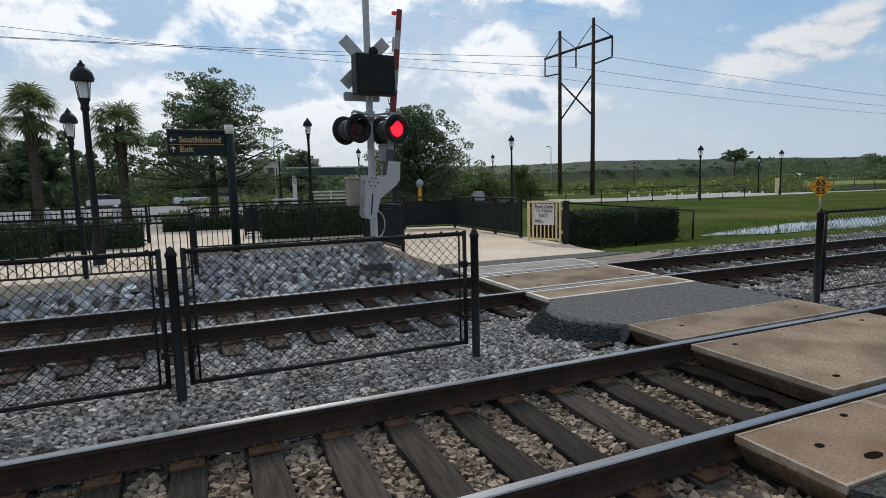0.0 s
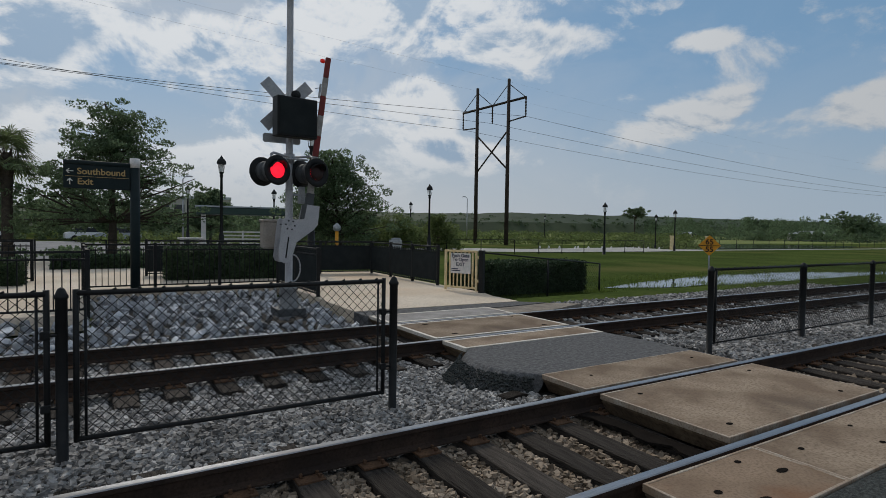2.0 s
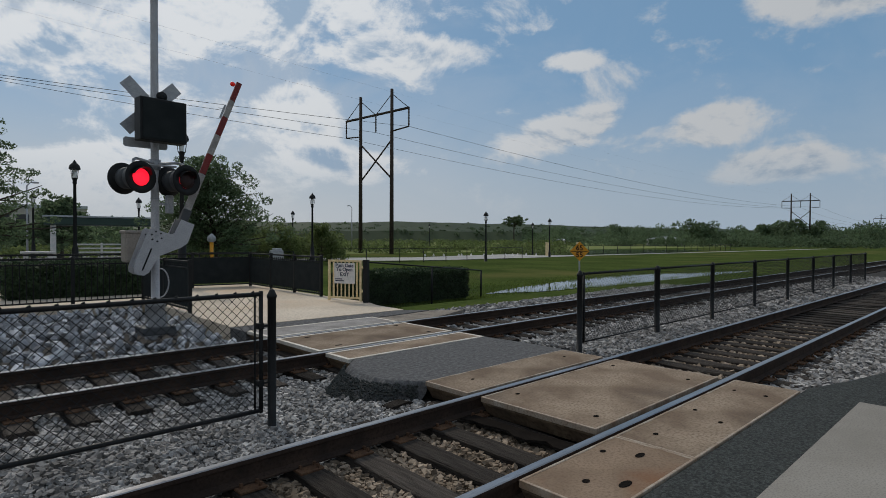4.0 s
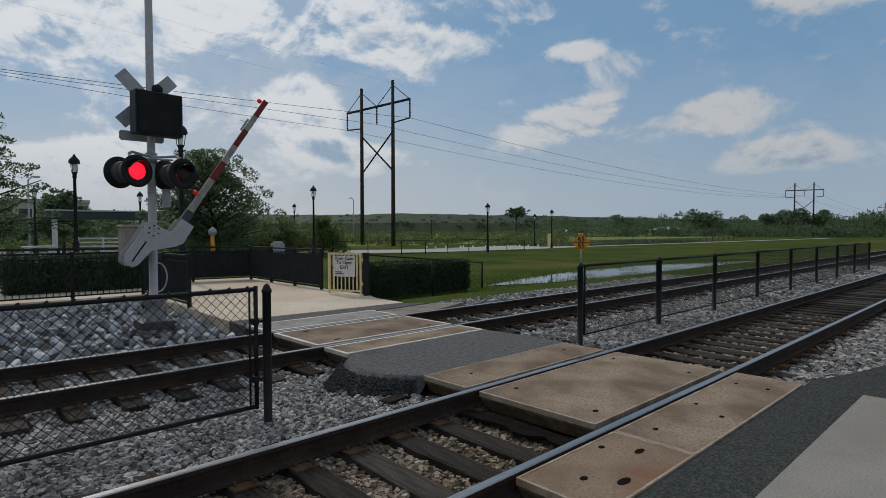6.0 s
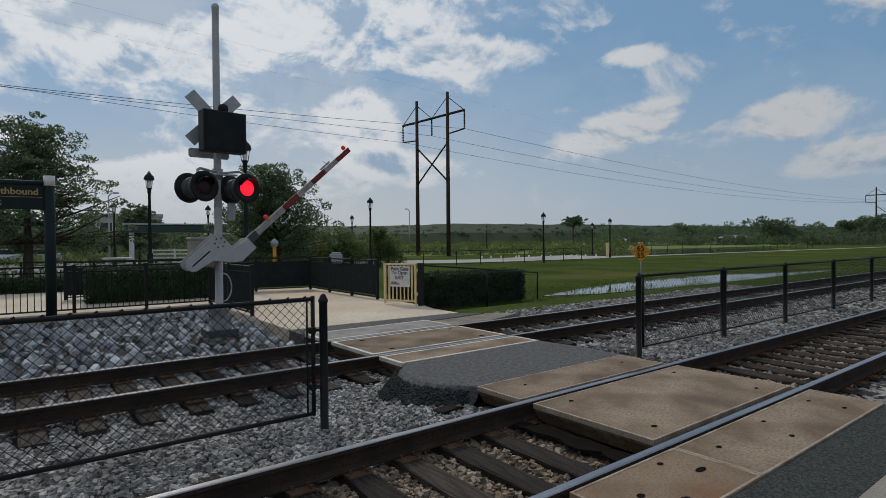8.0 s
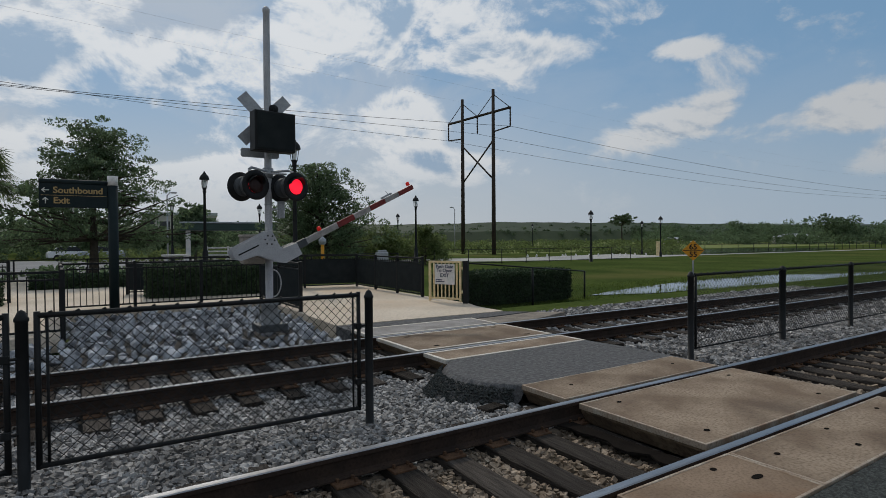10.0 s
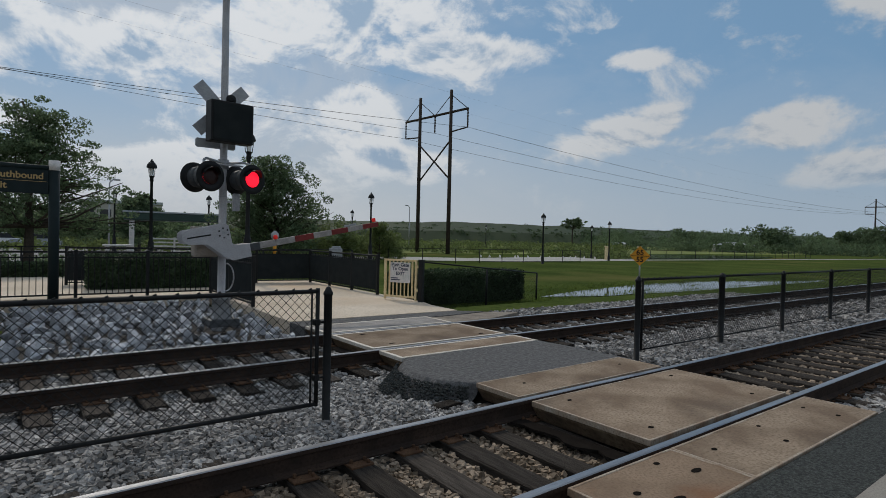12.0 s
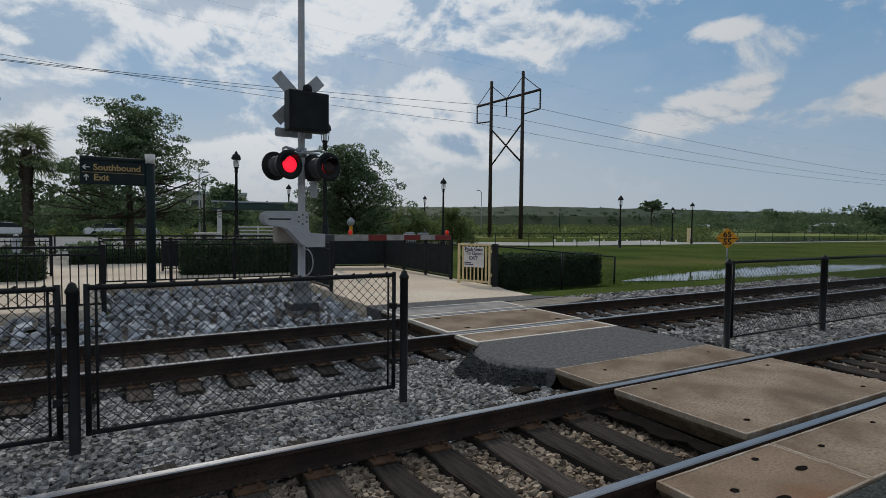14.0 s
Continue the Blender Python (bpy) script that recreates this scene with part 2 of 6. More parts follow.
SHRUB = foliage("shrub_leaf", (0.15, 0.19, 0.065), (0.105, 0.14, 0.05), 0.3, through=0.5)
BARK = material("bark", (0.085, 0.073, 0.06), 0.95, second=(0.05, 0.043, 0.036), scale=6.0, fine=30.0, bump=0.8)
WHITE = material("white_paint", (0.78, 0.72, 0.70), 0.5, second=(0.62, 0.62, 0.60), scale=6.0, fine=60.0, bump=0.03)
RED = material("red_reflective_sheet", (0.22, 0.024, 0.022), 0.5, second=(0.15, 0.02, 0.018), scale=6.0, fine=60.0, bump=0.03)
CREAM = material("cream_painted_steel", (0.82, 0.68, 0.40), 0.5, second=(0.62, 0.48, 0.26), scale=8.0, fine=60.0, bump=0.05)
YELLOW = material("amber_sign_sheet", (0.75, 0.33, 0.015), 0.5, second=(0.62, 0.26, 0.015), scale=6.0, fine=60.0, bump=0.03)
SIGN_TEXT = material("gold_letters", (0.46, 0.33, 0.14), 0.6, second=(0.40, 0.28, 0.12), bump=0.0)
DARKLENS = material("unlit_red_lens", (0.022, 0.006, 0.006), 0.5, second=(0.02, 0.005, 0.005), bump=0.0)
HOLE = material("dark_hole", (0.02, 0.017, 0.015), 1.0, second=(0.014, 0.012, 0.011), bump=0.0, spec=0.0)
REDGLOW = glowing("lit_red_lens", (1.0, 0.012, 0.035), 1.7)
WOODPOLE = material("weathered_pole", (0.075, 0.06, 0.05), 0.9, second=(0.05, 0.04, 0.035), scale=3.0, fine=20.0, bump=0.3)


# ---- mesh helpers ----
def part(name, bm, mat, parent=None, label="", smooth=False):
    me = bpy.data.meshes.new(name)
    bm.to_mesh(me)
    bm.free()
    for mm in (mat if isinstance(mat, (list, tuple)) else [mat]):
        me.materials.append(mm)
    if smooth:
        for p in me.polygons:
            p.use_smooth = True
    ob = new(name, me)
    if parent:
        ob.parent = parent
    if label:
        ob["label"] = label
    return ob


def shared(name, me, parent, m):
    ob = new(name, me)
    ob.parent = parent
    ob.matrix_basis = m
    return ob


def thing(name, m, label, category, group="", kind=""):
    return_ob = new(name)
    return_ob.matrix_basis = m
    return tagged(return_ob, label, category, group, kind)


def box(bm, x0, x1, y0, y1, z0, z1, bevel=0.0, mi=0, m=None):
    vs = [bm.verts.new((x, y, z)) for x in (x0, x1) for y in (y0, y1) for z in (z0, z1)]
    fs = []
    for q in ((0, 1, 3, 2), (4, 6, 7, 5), (0, 4, 5, 1), (2, 3, 7, 6), (0, 2, 6, 4), (1, 5, 7, 3)):
        f = bm.faces.new([vs[k] for k in q])
        f.material_index = mi
        fs.append(f)
    if m is not None:
        bmesh.ops.transform(bm, matrix=m, verts=vs)
    if bevel:
        es = list({e for f in fs for e in f.edges})
        bmesh.ops.bevel(bm, geom=es, offset=bevel, segments=1, affect="EDGES", profile=0.5)
    return fs


def tube(bm, p, q, r0, r1=None, n=8, mi=0, caps=True):
    p, q = Vector(p), Vector(q)
    r1 = r0 if r1 is None else r1
    d = (q - p).normalized()
    a = d.orthogonal().normalized()
    b = d.cross(a)
    rings = []
    for c, r in ((p, r0), (q, r1)):
        rings.append([bm.verts.new(c + (a * math.cos(2 * math.pi * k / n) + b * math.sin(2 * math.pi * k / n)) * r) for k in range(n)])
    for k in range(n):
        f = bm.faces.new((rings[0][k], rings[0][(k + 1) % n], rings[1][(k + 1) % n], rings[1][k]))
        f.material_index = mi
        f.smooth = True
    if caps:
        bm.faces.new(rings[0][::-1]).material_index = mi
        bm.faces.new(rings[1]).material_index = mi


def lathe(bm, profile, n=12, c=(0, 0, 0), mi=0, axis="z"):
    """Rings of (radius, height) turned about the vertical, or about y."""
    rings = []
    for r, h in profile:
        ring = []
        for k in range(n):
            a = 2 * math.pi * k / n
            v = (r * math.cos(a), r * math.sin(a), h) if axis == "z" else (r * math.cos(a), h, r * math.sin(a))
            ring.append(bm.verts.new(Vector(v) + Vector(c)))
        rings.append(ring)
    for i in range(len(rings) - 1):
        for k in range(n):
            f = bm.faces.new((rings[i][k], rings[i][(k + 1) % n], rings[i + 1][(k + 1) % n], rings[i + 1][k]))
            f.material_index = mi
            f.smooth = True
    for ring in (rings[0], rings[-1]):
        if (ring[0].co - ring[n // 2].co).length > 0.002:
            bm.faces.new(ring).material_index = mi


def prism(bm, outline, z0, z1, m=None, mi=0):
    """A flat outline (x, y) made thick from z0 to z1."""
    lo = [bm.verts.new((x, y, z0)) for x, y in outline]
    hi = [bm.verts.new((x, y, z1)) for x, y in outline]
    n = len(outline)
    fs = [bm.faces.new(lo[::-1]), bm.faces.new(hi)]
    for k in range(n):
        fs.append(bm.faces.new((lo[k], lo[(k + 1) % n], hi[(k + 1) % n], hi[k])))
    for f in fs:
        f.material_index = mi
    if m is not None:
        bmesh.ops.transform(bm, matrix=m, verts=lo + hi)
    bmesh.ops.recalc_face_normals(bm, faces=fs)
    return fs


def soup(name, verts, faces, mat, parent=None, smooth=False):
    me = bpy.data.meshes.new(name)
    me.from_pydata([tuple(v) for v in verts], [], faces)
    me.materials.append(mat)
    if smooth:
        me.polygons.foreach_set("use_smooth", [True] * len(me.polygons))
    ob = new(name, me)
    if parent:
        ob.parent = parent
    return ob


def tuft(rng, centers, sizes, count, leaf, squash=0.75):
    """Small leaf quads filling blobs: vertex and face lists."""
    verts, faces = [], []
    for (cx, cy, cz), s in zip(centers, sizes):
        d = rng.normal(size=(count, 3))
        d /= np.linalg.norm(d, axis=1)[:, None] + 1e-9
        rad = s * rng.uniform(0.45, 1.0, count) ** 0.6
        pts = d * rad[:, None] * np.array([1, 1, squash]) + np.array([cx, cy, cz])
        a = rng.normal(size=(count, 3))
        a /= np.linalg.norm(a, axis=1)[:, None]
        b = np.cross(a, rng.normal(size=(count, 3)))
        b /= np.linalg.norm(b, axis=1)[:, None] + 1e-9
        ls = leaf * rng.uniform(0.6, 1.4, count)[:, None]
        q = np.stack([pts - a * ls, pts - b * ls * 0.5, pts + a * ls, pts + b * ls * 0.5], 1)
        base = len(verts)
        verts.extend(q.reshape(-1, 3).tolist())
        faces.extend([(base + 4 * k, base + 4 * k + 1, base + 4 * k + 2, base + 4 * k + 3) for k in range(count)])
    return verts, faces


def words(name, body, size, mat, parent, m, label="", bold=0.025):
    cu = bpy.data.curves.new(name, "FONT")
    cu.body, cu.size, cu.align_x, cu.align_y, cu.extrude, cu.offset = body, size, "CENTER", "CENTER", 0.002, size * bold
    tmp = new(name + "_curve", cu)
    me = bpy.data.meshes.new_from_object(tmp.evaluated_get(bpy.context.evaluated_depsgraph_get()))
    bpy.data.objects.remove(tmp)
    bpy.data.curves.remove(cu)
    me.materials.clear()
    me.materials.append(mat)
    ob = new(name, me)
    ob.parent = parent
    ob.matrix_basis = m
    if label:
        ob["label"] = label
    return ob


# ---- ground ----
RAIL_B, RAIL_A, RAIL_C, RAIL_D = 2.49, 4.0, 6.9, 8.41
PX0, PX1 = 4.24, 6.88


def build_ground():
    bm = bmesh.new()
    xs = [-900, -300, -120, -60, -30, -15, -8, -4, 0, 4, 8, 12, 18, 26, 40, 60, 90, 140, 300, 900, 2500]
    ys = [-900, -300, -60, -20, -5, 0, 4, 8, 10, 12, 16, 22, 30, 45, 60, 90, 140, 300, 900, 2500]
    g = [[bm.verts.new((x, y, -0.34)) for y in ys] for x in xs]
    for i in range(len(xs) - 1):
        for j in range(len(ys) - 1):
            bm.faces.new((g[i][j], g[i + 1][j], g[i + 1][j + 1], g[i][j + 1]))
    ob = part("ground", bm, GRASS)
    tagged(ob, "mown green grass ground reaching to the horizon", "ground", kind="structure")


build_ground()


def build_ballast():
    bm = bmesh.new()
    prof = [(1.3, -0.30), (1.7, -0.25), (2.4, -0.25), (4.05, -0.25), (4.4, -0.225), (5.0, -0.215), (6.4, -0.24), (6.9, -0.25), (8.4, -0.245), (9.3, -0.225), (10.2, -0.26), (11.2, -0.36)]
    xs = [-40, -20] + [-10 + 0.5 * k for k in range(80)] + [35, 50, 80, 140, 300]
    cols = []
    for x in xs:
        col = []
        for k in range(60):
            y = 1.3 + (11.2 - 1.3) * k / 59
            z = np.interp(y, [p[0] for p in prof], [p[1] for p in prof])
            z += 0.012 * noise.noise((x * 0.9, y * 1.4, 0.0)) - 0.012
            col.append(bm.verts.new((x, y, float(z))))
        cols.append(col)
    for a, b in zip(cols, cols[1:]):
        for k in range(59):
            bm.faces.new((a[k], b[k], b[k + 1], a[k + 1]))
    # The bed's dark colour paints the shade between the loose stones.
    ob = part("ballast_bed", bm, GAP_SHADE_BALLAST)
    tagged(ob, "crushed stone ballast bed under the two tracks, coloured dark for gap shade", "ballast", kind="structure")


build_ballast()

RAIL_PROFILE = [(-0.07, -0.172), (0.07, -0.172), (0.07, -0.16), (0.012, -0.14), (0.010, -0.05), (0.036, -0.036), (0.036, -0.006), (0.028, 0.0),
                (-0.028, 0.0), (-0.036, -0.006), (-0.036, -0.036), (-0.010, -0.05), (-0.012, -0.14), (-0.07, -0.16)]


def rail_mesh(x0, x1):
    bm = bmesh.new()
    a = [bm.verts.new((x0, y, z)) for y, z in RAIL_PROFILE]
    b = [bm.verts.new((x1, y, z)) for y, z in RAIL_PROFILE]
    n = len(a)
    for k in range(n):
        f = bm.faces.new((a[k], a[(k + 1) % n], b[(k + 1) % n], b[k]))
        f.material_index = 1 if k in (6, 7, 8) else 0
    bm.faces.new(a[::-1])
    bm.faces.new(b)
    bmesh.ops.recalc_face_normals(bm, faces=bm.faces[:])
    return bm


def tie_mesh(seed):
    rng = random.Random(seed)
    bm = bmesh.new()
    n = 8
    rings = []
    for k in range(n + 1):
        y = -1.3 + 2.6 * k / n
        j = [rng.uniform(-0.008, 0.008) for _ in range(6)]
        rings.append([bm.verts.new(p) for p in ((-0.11 + j[0], y, -0.18), (-0.11 + j[1], y, -0.012 + j[2]), (-0.095, y, 0.0 + j[2]),
                                                (0.095, y, 0.0 + j[3]), (0.11 + j[4], y, -0.012 + j[3]), (0.11 + j[5], y, -0.18))])
    for a, b in zip(rings, rings[1:]):
        for k in range(5):
            bm.faces.new((a[k], a[k + 1], b[k + 1], b[k]))
    bm.faces.new(rings[0])
    bm.faces.new(rings[-1][::-1])
    bmesh.ops.recalc_face_normals(bm, faces=bm.faces[:])
    me = bpy.data.meshes.new("tie")
    bm.to_mesh(me)
    bm.free()
    me.materials.append(TIE)
    return me


def plate_mesh():
    bm = bmesh.new()
    box(bm, -0.1, 0.1, -0.17, 0.17, 0.0, 0.02, 0.004)
    for x, y in ((-0.06, 0.085), (0.06, -0.085), (0.06, 0.085), (-0.06, -0.085), (-0.06, 0.14), (0.06, -0.14)):
        box(bm, x - 0.011, x + 0.011, y - 0.013, y + 0.013, 0.02, 0.05, 0.003)
    me = bpy.data.meshes.new("tie_plate")
    bm.to_mesh(me)
    bm.free()
    me.materials.append(PLATE)
    return me


TIES = {}


def build_track(y0, y1, label, offset, far_end, gap):
    mid = (y0 + y1) / 2
    t = thing("railway_track", pose(0, mid, 0), label, "railway track", "railway tracks")
    for y in (y0, y1):
        r = part("rail", rail_mesh(-40, 300), [RAIL_SIDE, RAIL_TOP], t, "rusty steel rail with a polished head")
        r.location = (0, y - mid, 0)
    ties = [tie_mesh(k) for k in range(6)]
    plate = plate_mesh()
    rng = random.Random(int(y0 * 100))
    x = offset
    TIES[y0] = []
    while x < far_end:
        if not (PX0 + 0.25 < x < PX1 - 0.25):
            TIES[y0].append(x)
            shared("tie", ties[rng.randrange(6)], t, pose(x, rng.uniform(-0.06, 0.06), -0.19 + rng.uniform(-0.006, 0.004), 0, 0, rng.uniform(-1.2, 1.2)))
            if -4 < x < 14:
                for y in (y0, y1):
                    shared("tie_plate", plate, t, pose(x, y - mid, -0.192))
        x += gap + rng.uniform(-0.025, 0.025) * 0.6
    return t


build_track(RAIL_B, RAIL_A, "railway track with rusty rails on dark timber ties", -0.5 - 16 * 0.4767, 60, 0.4767)
build_track(RAIL_C, RAIL_D, "second railway track with rusty rails in grey ballast", 0.8 - 18 * 0.5, 60, 0.5)


# ---- crossing ----
CROSSING = thing("level_crossing", pose(0, 0, 0), "pedestrian level crossing of tan concrete panels over two tracks", "level crossing")


def crossing_panel(x0, x1, y0, y1, label, holes, mat=None, skirt=0.2, edge=0.022):
    w, h = (x1 - x0) / 2, (y1 - y0) / 2
    bm = bmesh.new()
    lo, e = 0.10, 0.012
    pts = [(-w + e, -0.002), (w - e, -0.002), (w - e, -0.07), (w - lo, -skirt), (-w + lo, -skirt), (-w + e, -0.07)]
    a = [bm.verts.new((x, -h + e, z)) for x, z in pts]
    b = [bm.verts.new((x, h - e, z)) for x, z in pts]
    bm.faces.new(a)
    bm.faces.new(b[::-1])
    for k in range(6):
        bm.faces.new((a[k], b[k], b[(k + 1) % 6], a[(k + 1) % 6]))
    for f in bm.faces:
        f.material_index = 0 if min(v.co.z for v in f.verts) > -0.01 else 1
    bmesh.ops.recalc_face_normals(bm, faces=bm.faces[:])
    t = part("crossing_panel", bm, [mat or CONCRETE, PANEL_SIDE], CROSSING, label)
    t.location = ((x0 + x1) / 2, (y0 + y1) / 2, 0)
    for nm, b in (("edge_strip", (-w, -w + edge, -h, h)), ("edge_strip", (w - edge, w, -h, h)),
                  ("edge_strip", (-w + edge, w - edge, -h, -h + edge)), ("edge_strip", (-w + edge, w - edge, h - edge, h))):
        bm = bmesh.new()
        box(bm, *b, -0.05, 0.002, 0.003)
        part(nm, bm, PALE_EDGE if edge > 0.05 else STEEL_EDGE, t, "worn steel edge angle")
    for hx, hy, r in holes:
        long = r > 0.048
        r *= 0.72
        bm = bmesh.new()
        lathe(bm, [(r, -0.001), (r, 0.0015), (r * 0.8, 0.002), (r * 0.72, -0.0005), (0.001, -0.0005)], 12, (0, 0, 0))
        o = part("bolt_hole", bm, HOLE, t, "dark recessed bolt hole")
        o.location = (hx - (x0 + x1) / 2, hy - (y0 + y1) / 2, 0.0005)
        o.scale = (1.6, 0.7, 1.0) if long else (1.0, 0.7, 1.0)
    return t


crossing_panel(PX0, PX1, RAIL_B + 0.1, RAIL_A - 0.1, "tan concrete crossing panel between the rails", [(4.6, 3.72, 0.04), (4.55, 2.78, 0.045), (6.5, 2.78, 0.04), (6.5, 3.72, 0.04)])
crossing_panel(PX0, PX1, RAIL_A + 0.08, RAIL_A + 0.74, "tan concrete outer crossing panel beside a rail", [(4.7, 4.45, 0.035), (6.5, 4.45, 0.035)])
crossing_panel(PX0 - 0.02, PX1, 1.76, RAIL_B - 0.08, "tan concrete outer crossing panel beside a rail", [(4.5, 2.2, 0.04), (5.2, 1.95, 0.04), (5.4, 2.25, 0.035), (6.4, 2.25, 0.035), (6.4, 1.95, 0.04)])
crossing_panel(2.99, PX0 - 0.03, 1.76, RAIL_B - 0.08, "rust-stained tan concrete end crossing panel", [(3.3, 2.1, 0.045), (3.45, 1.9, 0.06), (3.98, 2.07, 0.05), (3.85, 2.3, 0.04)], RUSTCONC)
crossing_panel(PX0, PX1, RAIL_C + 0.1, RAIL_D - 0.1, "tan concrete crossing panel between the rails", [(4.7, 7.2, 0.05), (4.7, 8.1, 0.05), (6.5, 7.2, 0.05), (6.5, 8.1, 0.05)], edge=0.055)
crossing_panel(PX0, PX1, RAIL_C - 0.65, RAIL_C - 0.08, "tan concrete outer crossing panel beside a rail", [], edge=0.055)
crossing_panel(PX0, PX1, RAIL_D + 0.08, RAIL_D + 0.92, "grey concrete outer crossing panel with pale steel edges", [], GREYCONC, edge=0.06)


def slab(name, outline, z0, z1, mat, label, category, kind="structure"):
    bm = bmesh.new()
    prism(bm, outline, z0, z1)
    return tagged(part(name, bm, mat), label, category, kind=kind)


def build_infill():
    """Asphalt between the tracks, its free end sloping down to the ballast."""
    bm = bmesh.new()
    nx, ny = 170, 80
    rows = []
    for i in range(nx + 1):
        row = []
        for j in range(ny + 1):
            v = j / ny
            y = 4.745 + (6.245 - 4.745) * v
            bulge = 0.75 * math.sin(math.pi * min(1, v * 1.02)) ** 0.7
            xl = PX0 - bulge - 0.05 * noise.noise((v * 6, 0, 1))
            x = xl + (PX1 + 1.0 - xl) * i / nx
            z = -0.004
            rim = PX0 + 0.06 - bulge * 0.5 + 0.05 * noise.noise((y * 5, 3, 0))
            if x < rim:
                z -= 0.235 * min(1.0, (rim - x) / max(0.1, rim - xl)) ** 0.85
            if x > PX1:
                z -= 0.22 * (x - PX1) / 1.0
            z += 0.008 * noise.noise((x * 4, y * 4, 0)) + (0.022 * noise.noise((x * 13, y * 13, 5)) + 0.016 * noise.noise((x * 31, y * 31, 2)) if x < rim else 0.003 * noise.noise((x * 16, y * 16, 5)))
            row.append(bm.verts.new((x, y, z)))
        rows.append(row)
    for a, b in zip(rows, rows[1:]):
        for k in range(ny):
            bm.faces.new((a[k], b[k], b[k + 1], a[k + 1])).smooth = True
    tagged(part("asphalt_infill", bm, ASPHALT), "dark grey asphalt infill between the two tracks", "asphalt", kind="structure")


build_infill()


def build_crumbs():
    """Loose asphalt crumbs along the broken end of the infill."""
    rng = np.random.default_rng(15)
    verts, faces = [], []
    for k in range(1500):
        v = rng.uniform(0.02, 0.98)
        y = 4.745 + 1.5 * v
        bulge = 0.75 * math.sin(math.pi * v) ** 0.7
        u = rng.uniform(-0.12, 0.85)
        x = PX0 - bulge * (1 - 0.55 * max(0.0, u)) - (0.12 if u < 0 else 0.0) * rng.random()
        z = -0.235 + 0.225 * min(1.0, max(0.0, u)) ** 0.9 + 0.004
        r = rng.uniform(0.008, 0.024)
        b = len(verts)
        c = rng.uniform(0.6, 1.3, 6) * r
        verts += [(x - c[0], y, z), (x + c[1], y, z), (x, y - c[2], z), (x, y + c[3], z), (x, y, z + c[4] * 0.8), (x, y, z - c[5])]
        faces += [tuple(b + i for i in f) for f in ((0, 2, 4), (2, 1, 4), (1, 3, 4), (3, 0, 4), (2, 0, 5), (1, 2, 5), (3, 1, 5), (0, 3, 5))]
    tagged(soup("asphalt_crumbs", verts, faces, DARKASPHALT), "loose dark asphalt crumbs on the broken edge", "asphalt", kind="stuff")


build_crumbs()
slab("asphalt_strip", [(3.3, 1.25), (6.87, 1.25), (6.87, -1.5), (11.5, -1.5), (10.4, 0.9), (7.9, 1.5), (7.1, 1.75), (3.0, 1.75)], -0.3, -0.012, DARKASPHALT, "dark asphalt strip between platform and crossing", "asphalt")
slab("platform", [(-40, -6), (6.86, -6), (6.86, 1.25), (-40, 1.25)], -0.3, 0.0, PLATFORM, "pale concrete platform edge", "platform")
slab("walkway", [(4.24, 10.02), (8.15, 9.88), (8.2, 10.9), (8.42, 11.6), (8.6, 19.0), (2.2, 20.3), (2.8, 28.7), (-7.5, 28.7), (-7.5, 19.15), (-30, 19.5), (-30, 12.2), (-0.1, 11.7), (-0.2, 15.85), (4.34, 15.7), (4.3, 12.3)], -0.3, -0.01, PAVE, "pale concrete walkway leading away from the crossing", "walkway")
slab("walkway_apron", [(4.24, 9.36), (7.3, 9.36), (8.6, 9.5), (8.15, 9.875), (4.24, 10.015)], -0.3, -0.022, ASPHALT, "grey asphalt apron before the pale walkway", "asphalt")
SHOULDER = material("dusty_shoulder", (0.30, 0.265, 0.225), 0.95, second=(0.19, 0.165, 0.14), scale=3.0, fine=24.0, bump=0.6, third=(0.12, 0.11, 0.10))
slab("shoulder", [(6.95, 8.55), (8.0, 8.62), (9.3, 9.1), (8.65, 9.48), (7.35, 9.34), (6.95, 9.34)], -0.3, -0.035, SHOULDER, "broken concrete shoulder beside the crossing", "shoulder")


def build_debris():
    """A split tie end by the asphalt and torn rubber matting under the panel's edge."""
    rng = random.Random(3)
    for x, y, turn, lx in ((3.86, 4.78, 8, 0.36), (2.05, 4.36, -5, 0.5)):
        t = thing("timber_offcut", pose(x, y, -0.2, 0, 2, turn), "dark split timber offcut lying in ballast", "timber", "timber offcuts")
        bm = bmesh.new()
        oriented([(-lx / 2, -0.05), (lx / 2, -0.06), (lx / 2 + 0.02, 0.01), (0.1, 0.035), (-lx / 2 + 0.03, 0.02)], -0.08, 0.07, bm=bm)
        part("block", bm, TIE, t)
    t = thing("rubber_mat", pose(4.08, 3.3, -0.165, 0, 4, 2), "torn black rubber mat beside a crossing panel", "rubber mat")
    bm = bmesh.new()
    pts = [(0.1, -0.62), (0.1, 0.6)]
    pts += [(-0.08 + rng.uniform(-0.07, 0.07), 0.6 - 1.2 * k / 9) for k in range(10)]
    prism(bm, pts, -0.008, 0.008)
    part("sheet", bm, HOLE, t)


# ---- fences ----
def finial_post(name, parent, x, y, z0, z1, r=0.05):
    bm = bmesh.new()
    lathe(bm, [(r, z0), (r, z1 - 0.09), (r * 1.18, z1 - 0.085), (r * 1.18, z1 - 0.065), (r * 0.95, z1 - 0.05), (r * 0.6, z1 - 0.015), (0.001, z1)], 14)
    o = part(name, bm, BLACK, parent)
    o.location = (x, y, 0)
    return o


